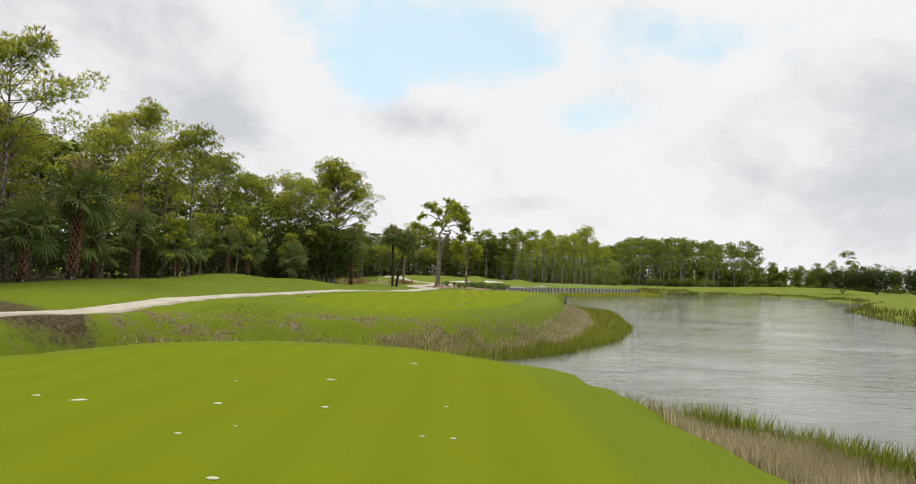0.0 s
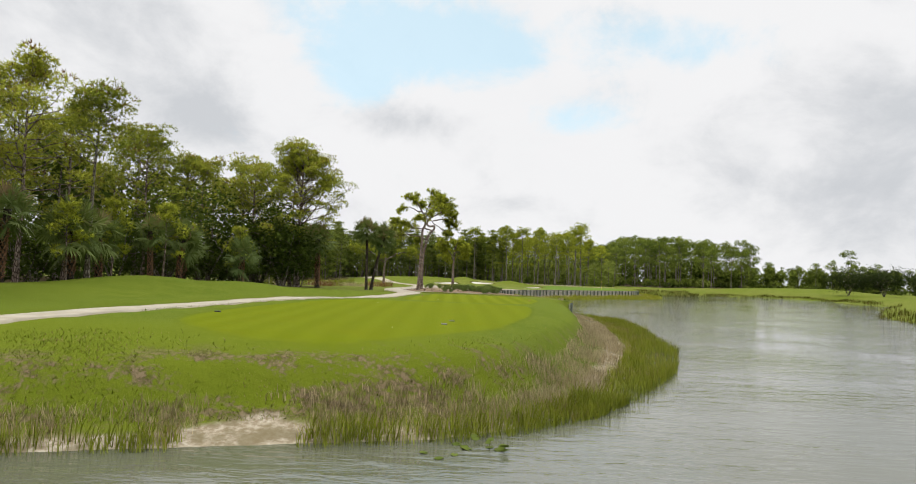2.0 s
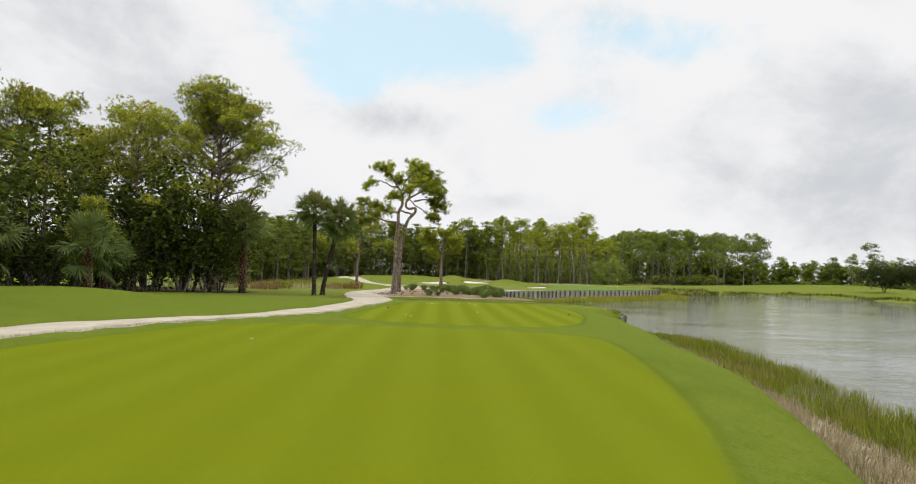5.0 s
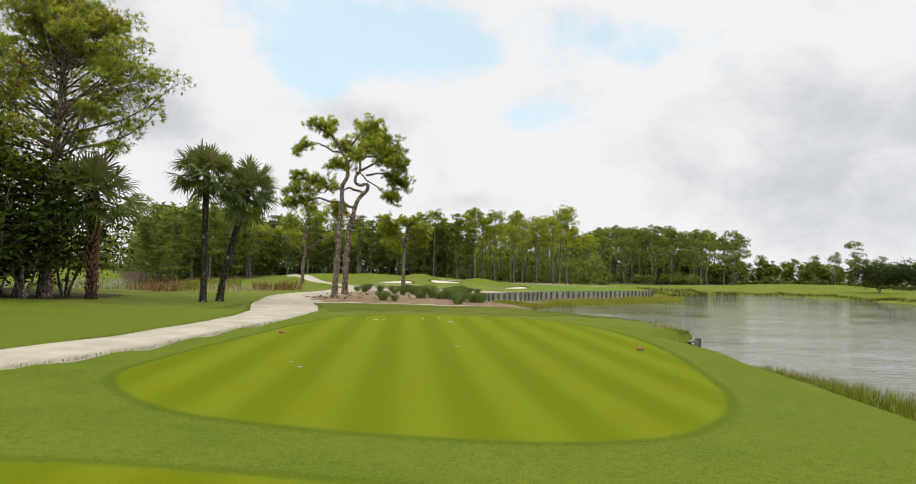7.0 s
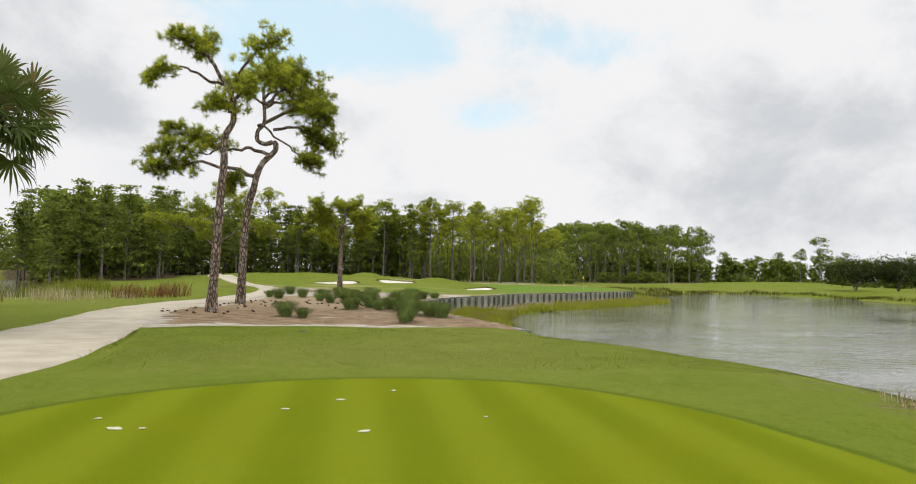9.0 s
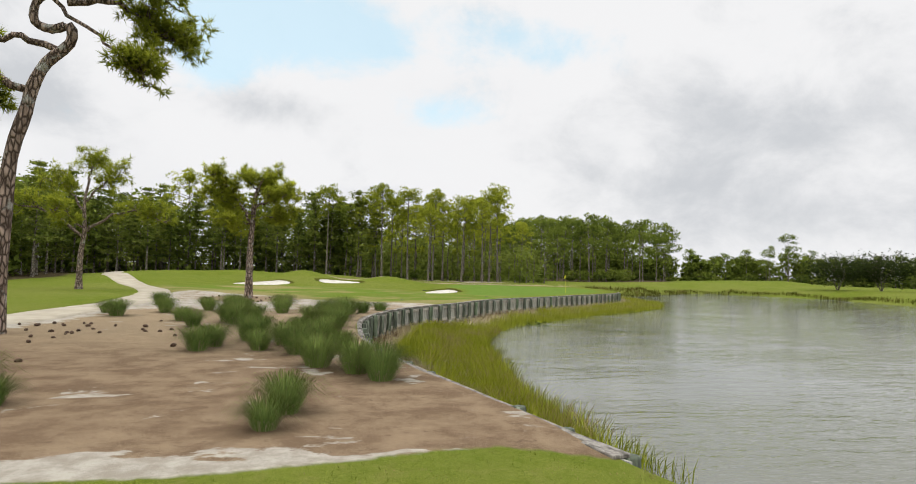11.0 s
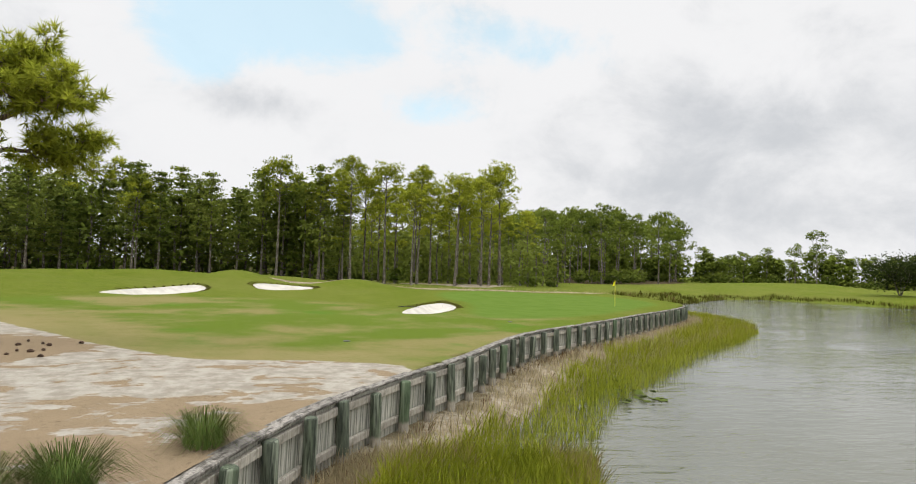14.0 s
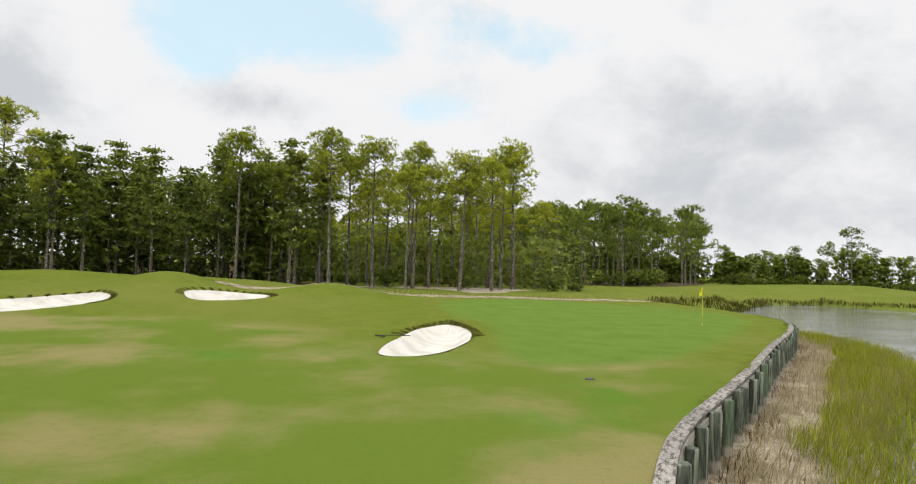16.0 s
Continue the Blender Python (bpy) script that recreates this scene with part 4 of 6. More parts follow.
def cypress_meshes(seed, h, spread, tiers, per, n, size, mat=None, bark_mat=None, low=0.25):
    """A slender tree with thin limbs and feathery level sprays."""
    rng = np.random.RandomState(seed)
    wood, crown = Geo(), Geo()
    k = np.linspace(0, 1, 8)
    trunk = np.stack([0.1 * np.sin(k * 4 + seed), 0.1 * np.cos(k * 3 + seed), k * h], 1)
    r0 = 0.012 * h
    trunk[0, 2] -= 0.25
    v, f = tube(trunk, r0 * (1 - 0.9 * k) + r0 * 0.3 * np.exp(-k * 20), 7)
    wood.add(v, f)
    cs, ts = [], []
    for i in range(tiers):
        s = low + (0.98 - low) * (i + rng.uniform(0, 1)) / tiers
        at = np.array([np.interp(s, k, trunk[:, j]) for j in range(3)])
        for j in range(2):
            az = rng.uniform(0, 2 * math.pi)
            L = spread * (1.05 - s) ** 0.7 * rng.uniform(0.5, 1.2)
            pts = branch(wood, at, (math.cos(az), math.sin(az), rng.uniform(0.0, 0.4)), L, r0 * 0.22, rng, 0.1, 0.1, 0.12, 4, 3)
            q = rng.uniform(0.3, 1.05, per)
            c = np.stack([np.interp(q, np.linspace(0, 1, len(pts)), pts[:, m]) for m in range(3)], 1)
            cs.append(c + rng.normal(size=c.shape) * np.array([0.22, 0.22, 0.07]) * spread * 0.5)
            ts.append(np.full(per, rng.uniform(0, 1)))
    leaves(crown, np.concatenate(cs), n, spread * 0.24, size, rng, np.concatenate(ts), 0.22)
    return wood.mesh("trunk", bark_mat or M_BARK_GREY, True), crown.mesh("crown", mat or M_CYPRESS)


def broad_meshes(seed, h, spread, clumps, n, size, mat=None, base=0.2, stems=3, flat=0.8):
    """A bushy broadleaf tree or shrub with several stems."""
    rng = np.random.RandomState(seed)
    wood, crown = Geo(), Geo()
    tips = []
    for i in range(stems):
        az = i * 2 * math.pi / stems + rng.uniform(-0.5, 0.5)
        d = np.array([math.cos(az) * 0.35, math.sin(az) * 0.35, 1.0])
        pts = branch(wood, (math.cos(az) * 0.1, math.sin(az) * 0.1, -0.2), d, h * 0.65, 0.012 * h + 0.02, rng, 0, 0.2, 0.12, 6)
        for j in range(4):
            a = pts[2 + j % 4]
            az2 = rng.uniform(0, 6.3)
            tips.append(branch(wood, a, (math.cos(az2), math.sin(az2), 0.6), spread * 0.8, 0.006 * h + 0.01, rng, 0, 0.1, 0.2, 5, 4))
    u = unit(rng.normal(size=(clumps, 3))) * rng.uniform(0.45, 1.0, (clumps, 1)) ** 0.5
    lump = 1 + 0.35 * np.sin(u[:, :1] * 5 + seed) * np.cos(u[:, 1:2] * 4 + u[:, 2:] * 3)
    c = u * lump * np.array([spread, spread, h * (1 - base) * 0.5 * flat]) + np.array([0, 0, h * (base + (1 - base) * 0.5)])
    # top clumps tinted paler, low ones darker: light from above painted in
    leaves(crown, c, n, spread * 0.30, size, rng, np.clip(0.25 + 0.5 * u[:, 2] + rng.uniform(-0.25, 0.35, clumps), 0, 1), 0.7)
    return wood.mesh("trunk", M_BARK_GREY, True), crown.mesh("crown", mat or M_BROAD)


def frond(geo, stalk, base, d, L, fan, rng, tint, n=22):
    """A fan palm leaf: stalk and a ring of folded, drooping blades."""
    d = unit(np.array(d, float))
    tip = base + d * L + np.array([0, 0, -0.12 * L])
    v, f = tube(np.array([base, base + d * L * 0.5 + np.array([0, 0, 0.04]), tip]), [0.03, 0.022, 0.015], 4)
    stalk.add(v, f)
    side = unit(np.cross(d, (0, 0, 1)) + 1e-6)
    up = np.cross(side, d)
    roll = rng.normal() * 0.6
    side, up = side * math.cos(roll) + up * math.sin(roll), up * math.cos(roll) - side * math.sin(roll)
    droop = float(np.interp(d[2], [-0.8, 0.2, 0.95], [1.1, 0.75, 0.2]))
    for a in np.linspace(-2.3, 2.3, n):
        dr = unit(d * math.cos(a) + side * math.sin(a) + up * 0.16 * math.cos(2 * a))
        lb = fan * (1.0 - 0.22 * abs(a) / 2.3) * rng.uniform(0.85, 1.1)
        hang = droop * rng.uniform(0.5, 1.3) * (0.7 + 0.5 * abs(a) / 2.3)
        mid = tip + dr * lb * 0.5 + np.array([0, 0, -0.03 * lb])
        bend = tip + dr * lb * 0.8 + np.array([0, 0, -0.16 * lb * hang])
        end = tip + dr * lb * 0.95 + np.array([0, 0, -0.46 * lb * hang])
        w = unit(np.cross(dr, up + 0.45 * rng.normal(size=3))) * fan * 0.046
        geo.add([tip - w * 0.3, tip + w * 0.3, mid + w, mid - w, bend + w * 0.6, bend - w * 0.6, end], np.array([(0, 1, 2), (0, 2, 3), (3, 2, 4), (3, 4, 5), (5, 4, 6)]), float(np.clip(tint + rng.uniform(-0.15, 0.15), 0, 1)))


def palm_meshes(seed, h, lean=(0, 0), fronds=30, fan=0.95, boots=False, r=0.17):
    rng = np.random.RandomState(seed)
    wood, crown, skirt = Geo(), Geo(), Geo()
    k = np.linspace(0, 1, 12)
    pts = np.stack([lean[0] * k ** 1.25, lean[1] * k ** 1.25, k * h - 0.2 * (k == 0)], 1)
    rad = r * (1 + 0.45 * np.exp(-k * 14) + 0.10 * np.sin(k * 37) * 0.3 + 0.25 * np.exp(-((k - 1) / 0.12) ** 2))
    v, f = tube(pts, rad, 10)
    wood.add(v, f)
    top = pts[-1]
    stalk = Geo()
    for i in range(fronds):
        az = i * 2.399 + rng.uniform(-0.2, 0.2)
        el = np.interp(i / fronds, [0, 1], [1.35, -0.95]) + rng.uniform(-0.2, 0.2)
        d = (math.cos(az) * math.cos(el), math.sin(az) * math.cos(el), math.sin(el))
        tint = float(np.clip(np.interp(i / fronds, [0, 1], [0.75, 0.25]) + rng.uniform(-0.2, 0.25), 0, 1))
        frond(crown, stalk, top + np.array([0, 0, rng.uniform(-0.25, 0.2)]), d, rng.uniform(0.7, 1.35) * fan, fan, rng, tint)
    boot = None
    if boots:
        bg = Geo()
        for i in range(int(h * 26)):
            z = 0.15 + i / 26
            if z > h * 0.85:
                break
            az = i * 2.399
            p = np.array([np.interp(z / h, k, pts[:, 0]), np.interp(z / h, k, pts[:, 1]), z])
            o = np.array([math.cos(az), math.sin(az), 0])
            s = np.array([-math.sin(az), math.cos(az), 0])
            q = p + o * r * 0.9
            L = rng.uniform(0.22, 0.36)
            bg.add([q - s * 0.07, q + s * 0.07, q + o * 0.16 + np.array([0, 0, L]) + s * 0.03, q + o * 0.16 + np.array([0, 0, L]) - s * 0.03, q + np.array([0, 0, L * 0.8])],
                   np.array([(0, 1, 2, 3)]), rng.uniform(0, 1))
            bg.f.append(np.array([(0, 3, 4), (1, 4, 2)]) + bg.n - 5)
        boot = bg.mesh("leaf_base_cover", M_BOOT)
    return wood.mesh("trunk", M_PALM_BARK, True), crown.mesh("crown", M_PALM), stalk.mesh("stalks", M_PALM), boot


def plant(name, meshes, label, category, group="", at=None, parts=("trunk", "crown", "stalk_fan", "leaf_base_cover")):
    ob = thing(name, label, category, group)
    for n, me in zip(parts, meshes):
        if me is not None:
            part(n, me, ob)
    if at is not None:
        ob.matrix_world = at
    return ob


def stand(x, y, rz=0.0, s=1.0, dz=0.0):
    return pose(x, y, ground_z(x, y) + dz, 0, 0, rz) @ Matrix.Scale(s, 4)


def put_copy(ob, x, y, rz, s, label="", sz=1.0):
    c = copy_thing(ob, pose(x, y, ground_z(x, y), 0, 0, rz))
    c.scale = (s, s, s * sz)
    if label:
        tagged(c, label)
    return c


def wood_mass(name, label, places, low, high, n, size, mat, seed, trunks=True):
    """The depth of a wood: stems and loose foliage too far in to tell tree from tree."""
    rng = np.random.RandomState(seed)
    g, w = Geo(), Geo()
    P = np.asarray(places, float)
    zs = np.array([ground_z(*p) for p in P])
    tops = rng.uniform(low, high, len(P))
    k = rng.randint(0, len(P), n)
    u = rng.uniform(0, 1, n)
    r = (2.6 - 1.2 * u) * np.sqrt(rng.uniform(0, 1, n))
    a = rng.uniform(0, 6.3, n)
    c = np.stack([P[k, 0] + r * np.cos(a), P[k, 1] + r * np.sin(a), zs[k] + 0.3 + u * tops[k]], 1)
    # tint rises with height: the shade under the canopy is put into the colour
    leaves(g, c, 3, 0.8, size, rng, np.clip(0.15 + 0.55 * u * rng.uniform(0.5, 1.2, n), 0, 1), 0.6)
    ob = thing(name, label, "woods")
    tagged(ob, kind="stuff")
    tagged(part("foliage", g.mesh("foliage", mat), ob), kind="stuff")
    if trunks:
        for p, z, t in zip(P, zs, tops):
            v, f = tube([(p[0], p[1], z - 0.2), (p[0] + rng.uniform(-0.3, 0.3), p[1], z + t * 0.5), (p[0], p[1], z + t * 0.9)], [0.17, 0.13, 0.05], 5)
            w.add(v, f)
        tagged(part("stems", w.mesh("stems", M_BARK_GREY, True), ob), kind="stuff")

# ---- trees beside the path ----
Z1, Z2 = ground_z(-5.8, 102.4), ground_z(-5.9, 109.2)


def local(pts, x, y, z):
    return np.array([(a - x, b - y, c - z) for a, b, c in pts])


def hero_pine(seed, base, trunk, limbs, needle=0.30, mat=None, r0=0.26, thin=0.70):
    """A tree with its own trunk line and main limbs: each limb a line, with crooked twigs and round tufts of needles towards its end."""
    rng = np.random.RandomState(seed)
    wood, crown = Geo(), Geo()
    t = smooth_line(local(trunk, *base), 40)
    t[0, 2] -= 0.3
    k = np.linspace(0, 1, 40)
    v, f = tube(t, r0 * (1 - thin * k) * (1 + 0.05 * np.sin(k * 61 + seed)) + 0.09 * np.exp(-k * 30), 12)
    wood.add(v, f)
    cs, ds, ts = [], [], []
    for line, r, pads, size, start in limbs:
        line = smooth_line(local(line, *base), 14)
        line[1:] += rng.normal(size=(13, 3)) * 0.07
        v, f = tube(line, np.linspace(r, r * 0.3, 14), 7)
        wood.add(v, f)
        for j in range(pads):
            q = start + (1 - start) * (j + rng.uniform(0, 1)) / pads
            p = np.array([np.interp(q, np.linspace(0, 1, 14), line[:, m]) for m in range(3)])
            d = unit(rng.normal(size=3) * np.array([1, 1, 0.65]) + np.array([0, 0, 0.3]))
            sub = branch(wood, p, d, size * rng.uniform(0.5, 1.25), r * 0.26, rng, 0.0, 0.5, 0.38, 5, 4)
            shade = rng.uniform(0.3, 0.85)
            for e in range(4):
                dd = unit(sub[-1] - sub[-2] + rng.normal(size=3) * 0.9)
                tw = branch(wood, sub[1 + e], dd, size * rng.uniform(0.25, 0.55), r * 0.10, rng, 0, 0.6, 0.35, 4, 3)
                m = 4
                o = unit(rng.normal(size=(m, 3)) + np.array([0, 0, 0.3]))
                cs.append(tw[-1] + o * rng.uniform(0.02, 0.30, (m, 1)) * size)
                ds.append(unit(o + unit(tw[-1] - tw[-2])))
                # paler tint where a tuft points up: its lit side is put into the colour
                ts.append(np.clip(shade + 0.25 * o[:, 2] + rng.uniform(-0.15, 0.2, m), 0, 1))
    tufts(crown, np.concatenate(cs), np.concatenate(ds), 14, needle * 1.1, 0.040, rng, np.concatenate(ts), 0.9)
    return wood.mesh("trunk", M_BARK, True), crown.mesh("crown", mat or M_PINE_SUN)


def limb(y, way, xz, r, pads, size, start=0.45):
    """A limb in the plane of its trunk that swings towards (way < 0) or away from (way > 0) the tees."""
    n = len(xz) - 1
    return [(x, y + way * (i / n) ** 1.3, z) for i, (x, z) in enumerate(xz)], r, pads, size, start


P1 = hero_pine(31, (-5.8, 102.4, Z1), limb(102.4, 0, [(-5.8, Z1), (-5.7, 4.2), (-5.6, 7.2), (-5.5, 8.9), (-5.5, 10.3), (-5.15, 11.1), (-5.2, 12.1), (-5.4, 12.8)], 1, 0, 0)[0],
               [limb(102.4, -0.6, [(-5.4, 12.6), (-6.0, 13.7), (-6.6, 14.4), (-7.3, 14.7), (-8.1, 15.0)], 0.11, 15, 0.7),
                limb(102.4, 0.8, [(-6.3, 14.0), (-6.6, 14.7), (-6.4, 15.3)], 0.06, 9, 0.6, 0.4),
                limb(102.4, -0.9, [(-5.6, 12.9), (-6.6, 13.2), (-7.1, 13.6), (-7.9, 13.4), (-8.6, 13.0), (-9.2, 12.8)], 0.08, 10, 0.55, 0.62),
                limb(102.4, 1.0, [(-5.2, 12.2), (-4.6, 12.9), (-3.9, 13.5), (-3.3, 13.6), (-2.6, 13.6)], 0.09, 14, 0.8),
                limb(102.4, -1.0, [(-5.3, 12.5), (-5.0, 13.1), (-4.3, 14.3), (-3.5, 14.9), (-3.1, 15.2)], 0.09, 12, 0.75, 0.4),
                limb(102.4, 0.6, [(-5.1, 11.5), (-5.6, 11.8), (-6.4, 12.1)], 0.07, 16, 0.75, 0.4),
                limb(102.4, -1.2, [(-5.2, 12.0), (-4.6, 12.5), (-3.9, 12.7)], 0.07, 12, 0.75, 0.3),
                limb(102.4, 1.2, [(-5.5, 10.2), (-6.0, 10.3), (-6.5, 10.2)], 0.05, 1, 0.5, 0.8)], 0.27, None, 0.225, 0.52)
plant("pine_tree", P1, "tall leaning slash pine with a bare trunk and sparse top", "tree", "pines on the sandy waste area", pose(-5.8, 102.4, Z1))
P2 = hero_pine(33, (-5.9, 109.2, Z2), limb(109.2, 0, [(-5.9, Z2), (-5.85, 4.7), (-5.75, 7.2), (-5.4, 8.7), (-5.25, 9.5), (-4.9, 10.3), (-4.25, 11.0), (-4.3, 11.55), (-4.8, 11.4), (-5.3, 11.6), (-5.3, 12.2), (-4.95, 12.7), (-5.0, 13.8), (-5.1, 14.9)], 1, 0, 0)[0],
               [limb(109.2, -0.8, [(-5.4, 9.4), (-6.4, 9.8), (-7.5, 9.9), (-8.7, 10.0), (-10.1, 9.6), (-11.2, 9.3)], 0.13, 20, 0.85, 0.62),
                limb(109.2, 0.9, [(-4.5, 10.7), (-5.4, 11.0), (-5.8, 11.2), (-6.6, 11.0), (-7.4, 11.0), (-8.5, 11.4), (-9.7, 11.8), (-11.3, 11.9)], 0.12, 30, 0.9, 0.60),
                limb(109.2, -0.5, [(-7.6, 11.0), (-8.4, 10.6), (-10.0, 10.6), (-11.2, 10.4)], 0.07, 14, 0.75, 0.4),
                limb(109.2, 0.6, [(-6.4, 9.8), (-6.6, 9.2), (-7.0, 8.6)], 0.06, 12, 0.65, 0.35),
                limb(109.2, -0.8, [(-5.0, 13.8), (-4.2, 14.5), (-3.1, 15.4), (-2.2, 15.6)], 0.11, 22, 1.0, 0.4),
                limb(109.2, -1.2, [(-4.9, 12.7), (-3.8, 13.3), (-2.6, 13.7), (-1.7, 13.4), (-1.2, 12.5)], 0.12, 33, 1.0, 0.4),
                limb(109.2, -0.6, [(-5.3, 12.5), (-4.7, 12.3), (-3.7, 11.5), (-2.9, 10.8), (-2.1, 10.1), (-1.8, 9.7)], 0.08, 15, 0.7, 0.66),
                limb(109.2, 1.2, [(-4.4, 12.3), (-2.8, 12.5), (-1.9, 11.8), (-0.9, 11.5)], 0.10, 24, 0.9, 0.45),
                limb(109.2, 1.4, [(-5.0, 13.6), (-3.6, 14.2), (-2.4, 14.6), (-1.6, 14.4)], 0.10, 22, 1.0, 0.35),
                limb(109.2, 0.5, [(-5.1, 14.8), (-4.8, 15.6), (-4.6, 16.4), (-4.9, 17.2)], 0.08, 10, 0.7, 0.35),
                limb(109.2, -1.0, [(-5.0, 13.8), (-6.0, 14.5), (-6.9, 14.6)], 0.08, 14, 0.9, 0.35),
                limb(109.2, 1.6, [(-5.0, 14.2), (-3.9, 15.5), (-3.5, 16.3)], 0.09, 16, 0.9, 0.35)], 0.29, None, 0.23, 0.62)
plant("pine_tree", P2, "old slash pine with a twisted trunk and wide crown", "tree", "pines on the sandy waste area", pose(-5.9, 109.2, Z2))
Z3 = ground_z(-1.65, 134.1)
P3 = hero_pine(35, (-1.65, 134.1, Z3), limb(134.1, 0, [(-1.65, Z3), (-1.68, 3.9), (-1.68, 5.4), (-1.58, 7.2), (-1.5, 8.8), (-1.2, 9.9), (-0.9, 10.4)], 1, 0, 0)[0],
               [limb(134.1, -0.8, [(-1.6, 7.1), (-2.2, 8.0), (-3.0, 9.2), (-3.8, 10.0), (-4.6, 10.6)], 0.11, 27, 0.85, 0.4), limb(134.1, 1.0, [(-1.6, 7.5), (-2.5, 8.2), (-3.7, 8.6), (-5.0, 9.5)], 0.09, 22, 0.85, 0.4),
                limb(134.1, -1.0, [(-1.6, 8.0), (-0.7, 8.6), (0.5, 9.1), (1.5, 9.2)], 0.10, 26, 0.85, 0.35), limb(134.1, 0.8, [(-1.6, 7.4), (-0.6, 7.6), (0.4, 7.6), (1.1, 7.9)], 0.08, 20, 0.8, 0.35),
                limb(134.1, 0.4, [(-1.4, 9.1), (-0.8, 9.6), (-0.5, 10.3), (-0.2, 10.6)], 0.08, 20, 0.75, 0.35), limb(134.1, -0.7, [(-1.6, 7.0), (-2.7, 7.2), (-3.9, 7.3)], 0.08, 18, 0.85, 0.35),
                limb(134.1, -0.9, [(-1.4, 9.5), (-1.8, 9.9), (-2.0, 10.4)], 0.07, 14, 0.7, 0.35), limb(134.1, 1.3, [(-1.3, 9.4), (-0.5, 9.4), (0.5, 9.5)], 0.07, 15, 0.8, 0.3)], 0.32, None, 0.27, 0.72)
plant("pine_tree", P3, "short slash pine with a forked trunk and a round bright crown", "tree", "pines on the sandy waste area", pose(-1.65, 134.1, Z3))
ZY = ground_z(-16.6, 144.4)
P4 = hero_pine(37, (-16.6, 144.4, ZY),
               [(-16.6, 144.4, ZY), (-16.6, 144.4, 4.4), (-16.4, 144.4, 6.5), (-16.5, 144.4, 9.0), (-16.2, 144.4, 11.0)],
               [([(-16.5, 144.4, 6.0), (-18.8, 144.0, 7.8), (-21.5, 143.6, 8.6), (-24.0, 143.4, 8.8)], 0.14, 16, 1.5, 0.4), ([(-16.4, 144.4, 6.4), (-14.0, 144.0, 8.0), (-11.5, 143.6, 8.2), (-9.6, 143.4, 7.4)], 0.13, 16, 1.4, 0.4),
                ([(-16.5, 144.4, 8.2), (-18.0, 145.0, 10.0), (-19.5, 145.0, 10.8)], 0.10, 14, 1.3, 0.4), ([(-16.4, 144.4, 9.0), (-15.0, 143.8, 10.4), (-13.6, 143.6, 11.2)], 0.10, 14, 1.3, 0.4),
                ([(-16.3, 144.4, 10.4), (-16.2, 144.6, 12.0), (-16.0, 144.8, 13.2)], 0.09, 14, 1.3, 0.4), ([(-16.5, 144.4, 6.8), (-17.0, 142.4, 7.8), (-17.6, 140.6, 8.0)], 0.10, 12, 1.3, 0.4)], 0.40)
plant("pine_tree", P4, "spreading bright green pine with low level limbs by the path", "tree", "", pose(-16.6, 144.4, ZY))

# two cabbage palms
PX, PY = -11.15, 89.6
za = ground_z(PX, PY)
plant("palm_tree", palm_meshes(41, 7.3, (-0.2, 0.1), 44, 1.0, r=0.16), "upright cabbage palm with a dark trunk and full head", "palm", "palms by the path", pose(PX, PY, za))
plant("palm_tree", palm_meshes(43, 6.6, (1.35, 0.1), 44, 1.0, r=0.18), "leaning cabbage palm with a scarred dark trunk", "palm", "palms by the path", pose(-10.85, 91.4, ground_z(-10.85, 91.4)))

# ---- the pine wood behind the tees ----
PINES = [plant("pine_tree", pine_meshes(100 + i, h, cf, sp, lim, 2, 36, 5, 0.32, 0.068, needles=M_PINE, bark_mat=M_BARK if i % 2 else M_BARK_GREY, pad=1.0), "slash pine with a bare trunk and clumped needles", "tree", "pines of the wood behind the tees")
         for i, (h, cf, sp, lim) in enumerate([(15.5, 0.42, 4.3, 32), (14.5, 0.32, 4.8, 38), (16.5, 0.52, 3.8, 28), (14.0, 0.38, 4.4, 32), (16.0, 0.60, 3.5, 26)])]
first = {}


def place(variants, k, x, y, rz, s, label="", sz=1.0):
    """The first use of a variant moves the original, the next ones copy it."""
    ob = variants[k % len(variants)]
    if ob.name not in first:
        first[ob.name] = True
        ob.matrix_world = pose(x, y, ground_z(x, y), 0, 0, rz)
        ob.scale = (s, s, s * sz)
        if label:
            tagged(ob, label)
        return ob
    return put_copy(ob, x, y, rz, s, label, sz)


BIG = [plant("pine_tree", pine_meshes(120, 16.6, 0.24, 6.6, 80, 3, 52, 8, 0.28, 0.042, r0=0.32, pad=0.95), "large old pine with a broad heavy crown", "tree", "pines of the wood behind the tees")]
place_big = (-19.9, 90.0)
BIG[0].matrix_world = pose(*place_big, ground_z(*place_big), 0, 0, 20)
for k, (x, y, v, s, rz) in enumerate([(-26.5, 88.4, 0, 0.98, 80), (-27.8, 80.1, 1, 0.91, 140), (-28.2, 69.6, 3, 0.95, 10), (-25.6, 57.4, 4, 0.86, 200), (-30.2, 52, 0, 0.80, 250), (-29.2, 55.5, 1, 1.04, 60),
                                      (-31, 40, 3, 0.78, 130), (-33, 45, 1, 0.80, 300), (-23.5, 84, 3, 0.92, 30), (-31, 63, 1, 0.95, 70), (-32, 75, 2, 0.92, 160), (-36, 49, 2, 0.78, 100), (-21.6, 93.0, 1, 1.08, 190), (-34, 30, 1, 0.8, 15)]):
    place(PINES, v, x, y, rz, s)
